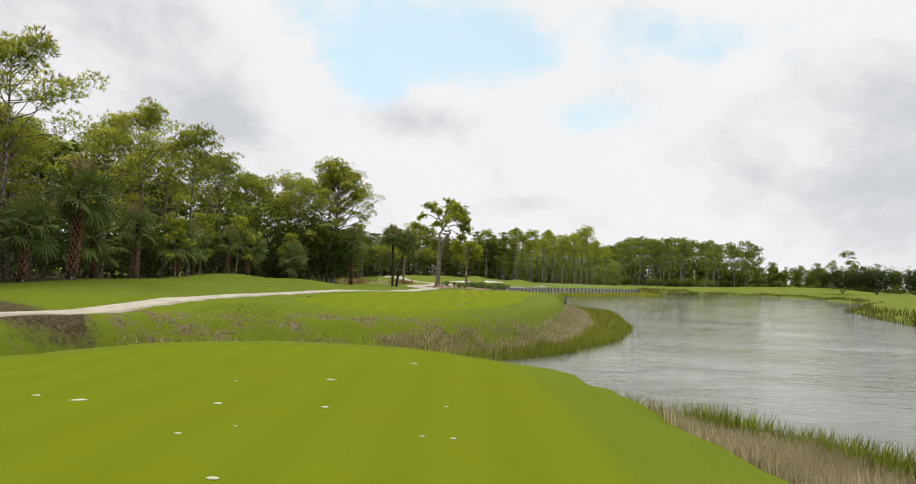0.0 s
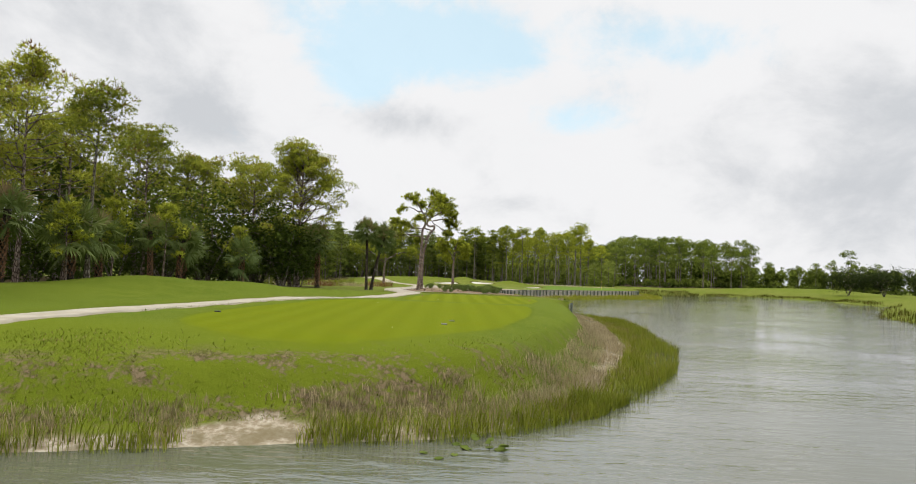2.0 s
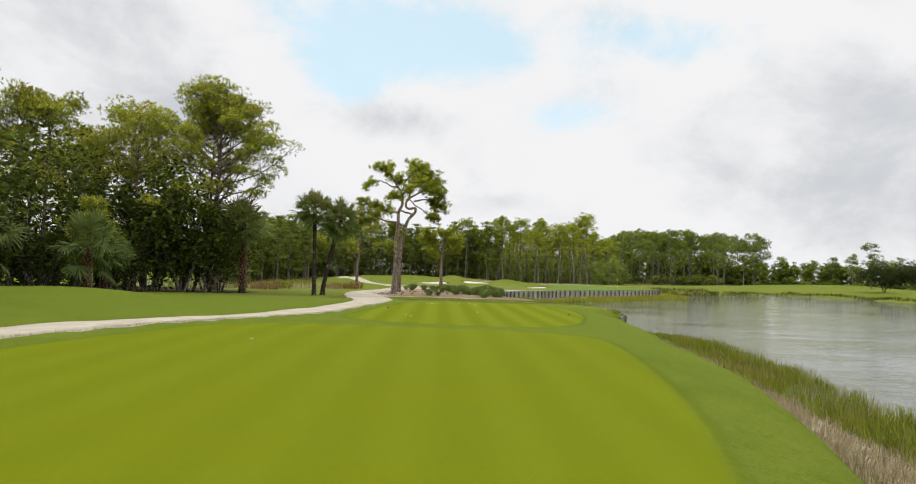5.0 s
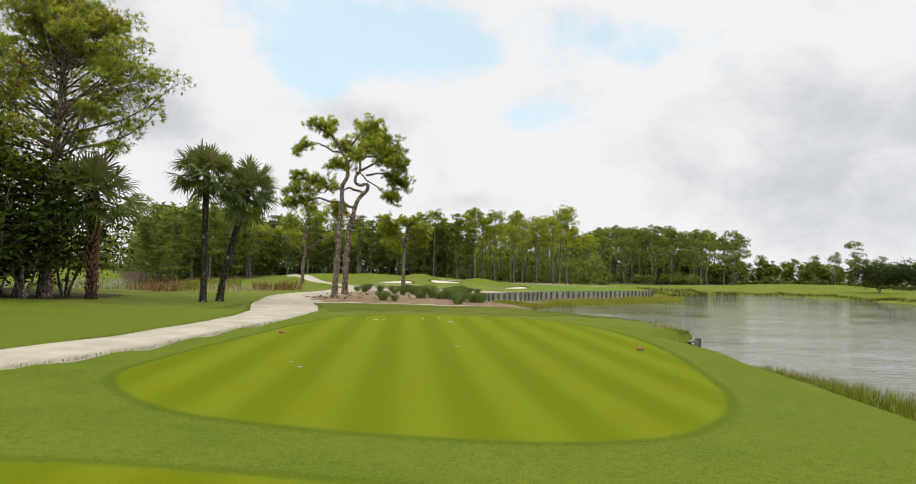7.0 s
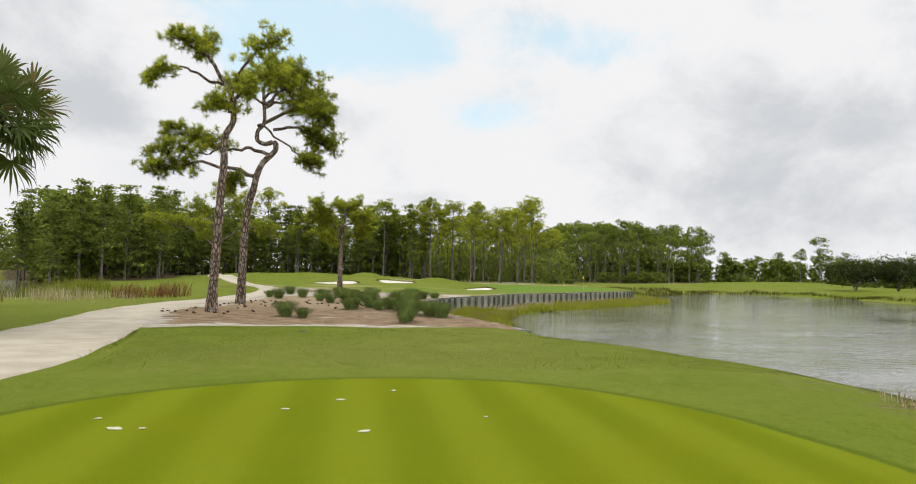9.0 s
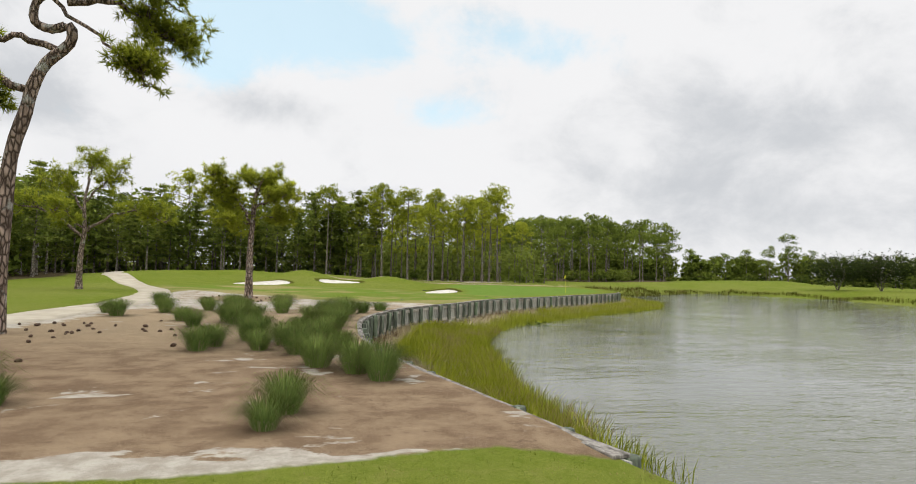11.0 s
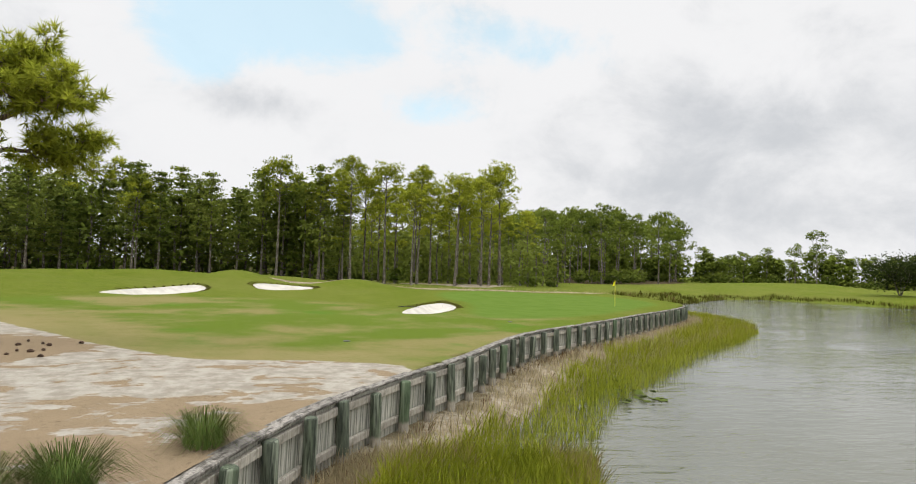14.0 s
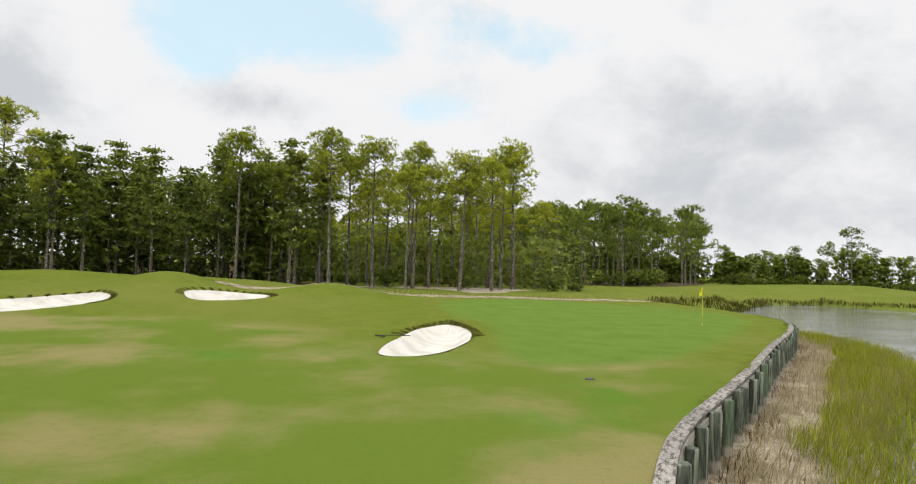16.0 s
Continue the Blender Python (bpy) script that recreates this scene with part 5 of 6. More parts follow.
put_copy(PINES[1], -29.5, 40.0, 110, 1.08)

rng = np.random.RandomState(77)


def scatter(n, box_, keep, gap, seed):
    """Random places in a rectangle that keep apart; keep takes an array of places."""
    r = np.random.RandomState(seed)
    cand = np.stack([r.uniform(box_[0], box_[1], n * 30), r.uniform(box_[2], box_[3], n * 30)], 1)
    cand = cand[keep(cand)]
    got = []
    for p in cand:
        if len(got) >= n:
            break
        if all((p[0] - q[0]) ** 2 + (p[1] - q[1]) ** 2 > gap * gap for q in got):
            got.append((float(p[0]), float(p[1])))
    return got


def in_wood(i, margin):
    return lambda p: signed(p, WOODS[i]) > margin


for k, (x, y) in enumerate(scatter(27, (-52, -24, 30, 102), in_wood(0, 7.0), 4.4, 5)):
    place(PINES, k, x, y, rng.uniform(0, 360), rng.uniform(0.78, 0.98) * (0.84 if y < 56 else 1.0))
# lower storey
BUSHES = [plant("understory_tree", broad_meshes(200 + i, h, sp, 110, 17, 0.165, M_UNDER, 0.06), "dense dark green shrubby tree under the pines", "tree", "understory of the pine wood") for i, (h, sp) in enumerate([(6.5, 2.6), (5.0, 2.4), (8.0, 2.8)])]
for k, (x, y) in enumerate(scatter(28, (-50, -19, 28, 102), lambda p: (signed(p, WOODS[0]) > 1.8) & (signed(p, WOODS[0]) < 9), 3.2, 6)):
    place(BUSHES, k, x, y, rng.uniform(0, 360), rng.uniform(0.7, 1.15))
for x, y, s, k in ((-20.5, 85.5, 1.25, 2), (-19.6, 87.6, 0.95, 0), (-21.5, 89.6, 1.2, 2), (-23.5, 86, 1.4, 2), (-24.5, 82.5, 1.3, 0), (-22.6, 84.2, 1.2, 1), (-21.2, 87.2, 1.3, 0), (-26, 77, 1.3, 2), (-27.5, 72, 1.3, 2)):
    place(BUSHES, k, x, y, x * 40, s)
SABALS = [plant("cabbage_palm", palm_meshes(50 + i, h, (0.2, 0.1), 28, 1.15, True, 0.2), "cabbage palm with rust-brown leaf boots on its trunk", "palm", "palms at the wood's edge") for i, h in enumerate([3.6, 2.8, 5.0])]
for k, (x, y, s) in enumerate([(-24.1, 68.0, 1.0), (-20.6, 73.4, 0.95), (-17.2, 89.6, 1.2), (-26.6, 60.5, 1.0), (-28.0, 47.5, 1.1), (-27.2, 51.5, 0.9), (-28.6, 41, 1.1), (-22.5, 78.5, 0.9), (-24.8, 64.5, 0.8), (-29.5, 34, 1.0), (-26.2, 56.5, 1.2), (-27.6, 44.5, 1.3), (-30, 37.5, 1.2), (-25.3, 71.5, 1.15)]):
    place(SABALS, k, x, y, k * 67, s)
YOUNG = [plant("young_pine", pine_meshes(150, 6.0, 0.25, 2.0, 18, 2, 14, 6, 0.36, 0.05, needles=M_PINE_SUN, pad=0.5), "young bright green pine at the wood's edge", "tree", "young pines")]
for k, (x, y, s) in enumerate([(-24.5, 66.0, 1.0), (-26.5, 62, 1.0), (-21.8, 76, 0.9), (-25.5, 55, 0.8)]):
    place(YOUNG, 0, x, y, k * 90, s)

# ---- woods behind the pond and the green ----
CYPS = [plant("cypress_tree", cypress_meshes(300 + i, h, sp, 26, 5, 7, 0.25, mat, low=lo), "slender feathery cypress with a pale trunk", "tree", "woods behind the green")
        for i, (h, sp, mat, lo) in enumerate([(15, 3.1, M_CYPRESS, 0.28), (13, 2.9, M_CYPRESS, 0.2), (16, 2.8, M_CYPRESS, 0.32), (14, 3.3, M_CYPRESS, 0.15)])]
for k, (x, y) in enumerate(scatter(34, (-60, -20, 150, 192), in_wood(1, 1.5), 3.2, 8)):
    place(CYPS, k, x, y, rng.uniform(0, 360), rng.uniform(0.75, 1.0))
for k, (x, y) in enumerate(scatter(84, (-64, 13, 194, 214), in_wood(1, 0.8), 2.7, 9)):
    place(CYPS, k, x, y, rng.uniform(0, 360), rng.uniform(0.85, 1.08))
TALL = [plant("tall_pine", pine_meshes(400 + i, h, cf, sp, lim, 2, 24, 6, 0.40, 0.085, needles=M_PINE_SUN, bark_mat=M_BARK_GREY, pad=1.0, twig=False, sides=4), "tall pine with a long bare trunk and an airy crown", "tree", "pines behind the green")
        for i, (h, cf, sp, lim) in enumerate([(16.8, 0.55, 3.6, 24), (15.4, 0.50, 4.0, 24), (17.2, 0.62, 3.3, 20), (14, 0.42, 3.6, 22)])]
for k, (x, y, s) in enumerate([(-21.3, 202.8, 1.08), (-14, 197.1, 0.8), (3, 198, 0.95), (9, 199, 0.98), (12.6, 197, 1.0), (15, 204, 1.0), (17.5, 199, 0.98), (20, 207, 1.02), (22.5, 201, 1.0), (25, 205, 0.98), (27, 196, 0.9),
                               (29, 204, 0.98), (31.5, 199, 0.92), (34.5, 205, 1.1), (36.4, 206, 1.12), (18, 213, 1.0), (24, 214, 1.0), (30, 215, 0.95), (36, 216, 0.9), (5, 206, 1.0), (12, 209, 1.0), (21, 196.5, 0.85), (33, 212, 1.0), (39, 221, 0.9), (43, 228, 0.9)]):
    place(TALL, k, x, y, k * 50, s)
for k, (x, y) in enumerate(scatter(24, (12, 46, 218, 262), lambda p: p[:, 0] > 0, 4.5, 12)):
    place(TALL, k, x, y, rng.uniform(0, 360), rng.uniform(0.75, 0.95))
# the far wood across the inlet
FARP = [plant("far_pine", pine_meshes(500 + i, h, cf, sp, lim, 2, 14, 4, 0.60, 0.20, needles=M_BROAD, bark_mat=M_BARK_GREY, pad=1.25, twig=False, sides=3), "distant pine with a bare grey trunk", "tree", "far wood across the lake")
        for i, (h, cf, sp, lim) in enumerate([(15, 0.40, 4.4, 16), (16, 0.48, 4.2, 15), (14, 0.32, 4.6, 16)])]
for k, (x, y) in enumerate(scatter(80, (48, 165, 244, 350), in_wood(2, 0.5), 4.6, 13)):
    far = (y - 244) / 100
    place(FARP, k, x, y, rng.uniform(0, 360), rng.uniform(0.88, 1.05) * (1 + 0.22 * far) * np.interp(x, [60, 80], [0.95, 1.18]))
place(FARP, 1, 163, 277.5, 20, 1.05)
place(FARP, 0, 158, 281, 120, 0.85)
place(FARP, 2, 143, 333, 120, 1.25)
BAND = even_line([(96, 296), (120, 314), (150, 300), (180, 282), (215, 262), (260, 240), (330, 212)], 3.6)
for k, (x, y) in enumerate(BAND):
    place(FARP, k, x + rng.uniform(-5, 5), y + rng.uniform(0, 14), rng.uniform(0, 360), rng.uniform(0.60, 0.82))
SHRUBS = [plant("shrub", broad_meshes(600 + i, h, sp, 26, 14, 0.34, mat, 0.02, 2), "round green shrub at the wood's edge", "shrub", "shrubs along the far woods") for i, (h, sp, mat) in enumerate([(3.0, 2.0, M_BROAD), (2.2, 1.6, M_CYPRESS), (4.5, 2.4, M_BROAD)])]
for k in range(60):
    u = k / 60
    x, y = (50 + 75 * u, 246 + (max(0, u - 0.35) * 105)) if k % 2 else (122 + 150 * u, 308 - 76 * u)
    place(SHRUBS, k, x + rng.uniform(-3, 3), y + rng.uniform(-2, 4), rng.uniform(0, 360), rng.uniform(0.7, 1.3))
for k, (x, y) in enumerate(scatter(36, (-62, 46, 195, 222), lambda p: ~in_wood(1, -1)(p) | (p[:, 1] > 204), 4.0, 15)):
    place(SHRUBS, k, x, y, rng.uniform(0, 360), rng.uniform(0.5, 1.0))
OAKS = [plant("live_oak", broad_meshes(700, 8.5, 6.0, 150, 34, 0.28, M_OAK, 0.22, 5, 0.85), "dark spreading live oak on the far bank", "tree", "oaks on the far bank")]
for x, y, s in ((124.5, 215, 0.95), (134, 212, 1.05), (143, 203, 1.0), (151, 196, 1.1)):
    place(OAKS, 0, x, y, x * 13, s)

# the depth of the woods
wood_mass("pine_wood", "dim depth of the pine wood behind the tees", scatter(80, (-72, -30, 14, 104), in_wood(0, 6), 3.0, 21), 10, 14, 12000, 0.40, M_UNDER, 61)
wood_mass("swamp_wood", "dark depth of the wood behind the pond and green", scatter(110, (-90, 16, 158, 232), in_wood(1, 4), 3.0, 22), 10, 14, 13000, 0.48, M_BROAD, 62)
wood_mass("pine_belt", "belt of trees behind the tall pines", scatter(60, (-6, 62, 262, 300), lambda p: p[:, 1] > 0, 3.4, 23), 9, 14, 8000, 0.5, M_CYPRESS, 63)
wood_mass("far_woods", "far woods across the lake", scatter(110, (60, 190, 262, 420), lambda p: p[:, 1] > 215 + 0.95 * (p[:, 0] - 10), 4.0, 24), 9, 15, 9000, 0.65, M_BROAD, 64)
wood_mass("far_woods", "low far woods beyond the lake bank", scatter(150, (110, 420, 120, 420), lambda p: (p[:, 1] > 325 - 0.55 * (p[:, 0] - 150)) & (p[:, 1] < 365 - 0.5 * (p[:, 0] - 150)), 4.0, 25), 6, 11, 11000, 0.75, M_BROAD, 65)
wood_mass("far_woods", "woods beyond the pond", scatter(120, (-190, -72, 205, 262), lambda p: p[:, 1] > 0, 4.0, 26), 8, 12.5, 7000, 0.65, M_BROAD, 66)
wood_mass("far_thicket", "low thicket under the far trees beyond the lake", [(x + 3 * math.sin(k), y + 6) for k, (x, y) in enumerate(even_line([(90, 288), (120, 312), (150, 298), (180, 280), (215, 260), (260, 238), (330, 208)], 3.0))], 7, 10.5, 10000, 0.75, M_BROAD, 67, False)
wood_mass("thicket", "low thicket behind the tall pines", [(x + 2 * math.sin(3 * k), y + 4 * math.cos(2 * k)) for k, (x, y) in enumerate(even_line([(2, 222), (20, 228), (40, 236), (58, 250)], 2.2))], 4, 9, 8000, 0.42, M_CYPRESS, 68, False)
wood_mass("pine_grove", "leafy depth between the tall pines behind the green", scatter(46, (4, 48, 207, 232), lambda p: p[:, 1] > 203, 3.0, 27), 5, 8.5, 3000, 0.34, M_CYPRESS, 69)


# ---- reeds and grasses ----


def ground_many(P):
    xs, ys, z = GRID["xs"], GRID["ys"], GRID["z"]
    i = np.clip(np.searchsorted(xs, P[:, 0]) - 1, 0, len(xs) - 2)
    j = np.clip(np.searchsorted(ys, P[:, 1]) - 1, 0, len(ys) - 2)
    u, v = (P[:, 0] - xs[i]) / (xs[i + 1] - xs[i]), (P[:, 1] - ys[j]) / (ys[j + 1] - ys[j])
    return (z[i, j] * (1 - u) + z[i + 1, j] * u) * (1 - v) + (z[i, j + 1] * (1 - u) + z[i + 1, j + 1] * u) * v



def blades(geo, P, h, w, rng, tint, lean=0.35, base_z=None):
    """Upright tapered blades with a bent tip."""
    n = len(P)
    z = ground_many(P) if base_z is None else base_z
    h = h * rng.uniform(0.55, 1.15, n)
    a = rng.uniform(0, 6.283, n)
    d = np.stack([np.cos(a), np.sin(a), np.zeros(n)], 1)
    s = np.stack([-np.sin(a + 0.7), np.cos(a + 0.7), np.zeros(n)], 1) * (w * rng.uniform(0.7, 1.3, n))[:, None]
    b = np.column_stack([P, z - 0.05])
    up = np.array([0, 0, 1.0])
    l = (lean * rng.uniform(0.1, 1.0, n) * h)[:, None]
    m = b + up * (h * 0.6)[:, None] + d * l * 0.35
    t = b + up * (h)[:, None] + d * l
    V = np.stack([b - s, b + s, m + s * 0.7, m - s * 0.7, t], 1).reshape(-1, 3)
    k = np.arange(n)[:, None] * 5
    nrm = unit(d * 0.35 + np.array([0, 0, 1.0]) + rng.normal(size=(n, 3)) * 0.35)
    # each blade's tint runs from a darker foot to a lighter tip
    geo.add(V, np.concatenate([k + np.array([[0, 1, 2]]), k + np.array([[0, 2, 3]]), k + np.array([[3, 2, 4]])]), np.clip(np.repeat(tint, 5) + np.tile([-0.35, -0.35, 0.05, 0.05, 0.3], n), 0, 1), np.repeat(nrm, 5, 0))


def cloud_of(n, x0, x1, y0, y1, seed):
    r = np.random.RandomState(seed)
    return np.stack([r.uniform(x0, x1, n), r.uniform(y0, y1, n)], 1)


def patchy(P, cell, seed, lo, hi):
    """Chance of growing: thin and thick patches."""
    return np.interp(hills(P, cell, seed), [lo, hi], [0.0, 1.0])


def sprout(name, label, P, chance, h, w, mat, seed, lean=0.35, tall=None, group=""):
    r = np.random.RandomState(seed)
    P = P[r.uniform(0, 1, len(P)) < chance]
    g = Geo()
    hh = h * (0.6 + 0.8 * hills(P, 2.2, seed)) if tall is None else tall(P)
    z = np.maximum(ground_many(P), -0.12)
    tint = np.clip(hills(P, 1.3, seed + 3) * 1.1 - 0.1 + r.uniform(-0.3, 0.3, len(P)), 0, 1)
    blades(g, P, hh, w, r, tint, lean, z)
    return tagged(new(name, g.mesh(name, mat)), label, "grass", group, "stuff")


M_LIP = foliage("lip_grass_blades", (0.12, 0.12, 0.026), (0.25, 0.23, 0.06))
REACH_Y = [28, 33, 37, 43, 52, 60, 70, 80]
REACH = [0.3, 0.7, 1.1, 2.0, 2.4, 2.6, 2.8, 2.6]
# below the second tee
P = np.vstack([cloud_of(44000, -13, 7, 26, 36, 301), cloud_of(120000, 3, 18, 33, 81, 302)])
d = -signed(P, LAKE)
reach = np.interp(P[:, 1], REACH_Y, REACH)
gap_ = np.clip((np.abs(P[:, 0] + 3.9) - 1.2) / 0.35, 0, 1) * (P[:, 1] < 31) + (P[:, 1] >= 31)
green_ = ((d > -reach) & (d < np.interp(P[:, 1], [30, 40], [0.5, 0.5]))) * gap_ * np.interp(hills(P, 2.0, 31), [0.25, 0.45], [0.25, 1.0])
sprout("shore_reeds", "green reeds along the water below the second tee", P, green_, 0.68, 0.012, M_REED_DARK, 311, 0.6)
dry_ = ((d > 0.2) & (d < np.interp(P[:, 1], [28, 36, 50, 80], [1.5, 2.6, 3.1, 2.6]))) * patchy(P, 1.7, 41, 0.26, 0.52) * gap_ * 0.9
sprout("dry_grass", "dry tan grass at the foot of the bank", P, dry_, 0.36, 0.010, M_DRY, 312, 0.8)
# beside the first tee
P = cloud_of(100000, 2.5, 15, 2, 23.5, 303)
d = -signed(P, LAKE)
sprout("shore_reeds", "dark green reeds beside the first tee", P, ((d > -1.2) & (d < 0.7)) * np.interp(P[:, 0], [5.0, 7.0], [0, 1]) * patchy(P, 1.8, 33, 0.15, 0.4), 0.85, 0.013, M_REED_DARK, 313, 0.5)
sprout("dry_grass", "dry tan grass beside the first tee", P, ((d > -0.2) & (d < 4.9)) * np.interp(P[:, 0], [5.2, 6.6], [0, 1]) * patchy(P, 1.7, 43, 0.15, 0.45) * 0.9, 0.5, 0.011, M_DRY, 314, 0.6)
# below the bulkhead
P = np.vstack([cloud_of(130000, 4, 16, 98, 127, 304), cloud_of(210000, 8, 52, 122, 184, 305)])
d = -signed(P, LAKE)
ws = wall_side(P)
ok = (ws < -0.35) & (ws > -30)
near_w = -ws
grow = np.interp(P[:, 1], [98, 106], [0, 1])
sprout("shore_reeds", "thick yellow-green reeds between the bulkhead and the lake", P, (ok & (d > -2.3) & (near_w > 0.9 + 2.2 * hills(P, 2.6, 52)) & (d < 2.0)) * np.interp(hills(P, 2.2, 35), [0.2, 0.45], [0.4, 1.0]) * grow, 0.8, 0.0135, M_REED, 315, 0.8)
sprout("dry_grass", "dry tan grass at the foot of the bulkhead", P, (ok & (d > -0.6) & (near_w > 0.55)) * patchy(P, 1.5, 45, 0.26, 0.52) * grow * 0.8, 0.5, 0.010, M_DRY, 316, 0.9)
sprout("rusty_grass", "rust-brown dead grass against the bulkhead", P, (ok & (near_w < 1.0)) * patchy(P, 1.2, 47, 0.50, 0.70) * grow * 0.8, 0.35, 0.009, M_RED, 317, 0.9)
# far banks
P = np.vstack([cloud_of(42000, 44, 116, 172, 228, 306), cloud_of(9000, 44, 112, 60, 172, 307)])
d = -signed(P, LAKE)
fringe = ((d > -0.8) & (d < 2.0)) | ((P[:, 0] < 72) & (P[:, 1] > 195) & (d > -2.2) & (d < 4))
fringe &= wall_side(P) > 30
sprout("shore_reeds", "brown-green reeds along the far bank", P, fringe * patchy(P, 3.0, 37, 0.15, 0.5), 0.75, 0.05, M_REED_FAR, 318)
P = cloud_of(5000, 46, 75, 62, 112, 308)
d = -signed(P, LAKE)
sprout("shore_reeds", "reeds on the far point", P, ((d > -1.5) & (d < 2.5)) * 1.0, 0.9, 0.05, M_REED_FAR, 319)
# round the pond
P = cloud_of(60000, -52, -11, 103, 140, 309)
pd = signed(P, POND)
sprout("pond_reeds", "tall green reeds round the pond", P, ((pd > -4.0) & (pd < 1.0) & (P[:, 0] > -40)) * patchy(P, 3.0, 39, 0.30, 0.55) * 0.6, 1.25, 0.016, M_REED_DARK, 320)
r_patch = np.maximum(np.exp(-((P[:, 0] + 20.4) / 2.6) ** 2 - ((P[:, 1] - 106.5) / 2.0) ** 2), np.exp(-((P[:, 0] + 13.6) / 2.2) ** 2 - ((P[:, 1] - 117) / 3.5) ** 2))
sprout("rusty_reeds", "rust-red dead reeds beside the pond", P, (r_patch > 0.3) * patchy(P, 0.9, 60, 0.3, 0.6) * 0.8, 1.1, 0.014, M_RED, 321, 0.5)
tan = ((np.abs(P[:, 1] - 112 - 0.1 * P[:, 0]) < 4) & (P[:, 0] > -28) & (P[:, 0] < -12.5)) * patchy(P, 2.5, 48, 0.42, 0.6)
sprout("dry_grass", "tall dry grass between the pond and the path", P, tan * 0.6, 0.75, 0.012, M_DRY, 322, 0.5)


# ragged lips above the bunker sand
for k, line in enumerate(BUNKERS):
    c = line.mean(0)
    back = line[(line - c)[:, 1] * 0.8 + np.abs((line - c)[:, 0]) * 0.2 > 0.6]
    r = np.random.RandomState(340 + k)
    q = back[r.randint(0, len(back), 5000)]
    P = q + unit(q - c) * r.uniform(-0.05, 0.55, (len(q), 1)) + r.normal(0, 0.06, q.shape)
    g = Geo()
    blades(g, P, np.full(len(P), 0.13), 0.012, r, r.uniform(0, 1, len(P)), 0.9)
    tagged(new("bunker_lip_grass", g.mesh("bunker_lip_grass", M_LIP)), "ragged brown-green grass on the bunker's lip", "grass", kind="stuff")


def rough_grass(name, label, P, keep, h, seed, w=0.006, cell=1.0):
    """Short uncut blades, one triangle each."""
    r = np.random.RandomState(seed)
    P = P[keep]
    n = len(P)
    z = ground_many(P)
    a = r.uniform(0, 6.283, n)
    s = np.stack([np.cos(a), np.sin(a), np.zeros(n)], 1) * w
    b = np.column_stack([P, z - 0.01])
    t = b + np.stack([r.normal(0, 0.5, n), r.normal(0, 0.5, n), np.full(n, 1.0)], 1) * (h * r.uniform(0.5, 1.3, n))[:, None]
    V = np.stack([b - s, b + s, t], 1).reshape(-1, 3)
    nrm = unit(np.array([0, 0, 1.0]) + r.normal(size=(n, 3)) * 0.25)
    g = Geo().add(V, np.arange(3 * n).reshape(-1, 3), np.repeat(np.clip(hills(P, cell, seed) * 1.5 - 0.25 + r.uniform(-0.35, 0.35, n), 0, 1), 3), np.repeat(nrm, 3, 0))
    tagged(new(name, g.mesh(name, M_TURF)), label, "grass", kind="stuff")


M_TURF = foliage("uncut_turf_blades", (0.105, 0.142, 0.014), (0.235, 0.255, 0.040), (0.24, 0.18, 0.09), 0.4)
P = np.vstack([cloud_of(150000, -12, 10, 28.2, 44, 330), cloud_of(130000, -9, 13, 83.5, 95.8, 331)])
mown_d = np.maximum.reduce([signed(P, TEE_A), signed(P, TEE_B), signed(P, TEE_C)])
shore_d = -signed(P, LAKE)
free = (mown_d < -0.05) & (signed(P, DIRT) < -0.1) & (seg_dist(P, PATH_LINE) > 2.1) & (shore_d > 1.2) & (wall_side(P) > 0.1)
luck = np.random.RandomState(332).uniform(0, 1, len(P))
chance = np.where(P[:, 1] < 60, np.interp(shore_d, [1.2, 3.4, 6.0], [1.0, 0.6, 0.0]) * np.interp(mown_d, [-3.0, -0.3], [1.0, 0.0]) * np.interp(P[:, 1], [34, 42], [1.0, 0.35]), np.interp(mown_d, [-3.5, -0.5], [0.9, 0.1])) * np.interp(hills(P, 1.4, 333), [0.2, 0.6], [0.3, 1.0])
near_b = P[:, 1] < 60
rough_grass("rough_grass", "uncut turf on the bank below the second tee", P, free & near_b & (luck < chance), 0.075, 341, 0.013, 0.4)
rough_grass("rough_grass", "uncut turf in front of the sandy waste area", P, free & ~near_b & (luck < chance), 0.04, 342, 0.005, 0.5)
# the turf's lip along the path
P = cloud_of(130000, -17, -4, 40, 92, 334)
sd = seg_dist(P, PATH_LINE)
half_w = np.interp(P[:, 1], [60, 74, 80, 88, 100], [0.95, 1.0, 1.2, 1.8, 1.7])
rough_grass("path_edge_grass", "ragged turf edge hanging over the cart path", P, (sd > half_w - 0.02 + 0.2 * (hills(P, 1.2, 335) - 0.5)) & (sd < half_w + 0.16), 0.10, 343)

# ---- tufts on the waste area ----


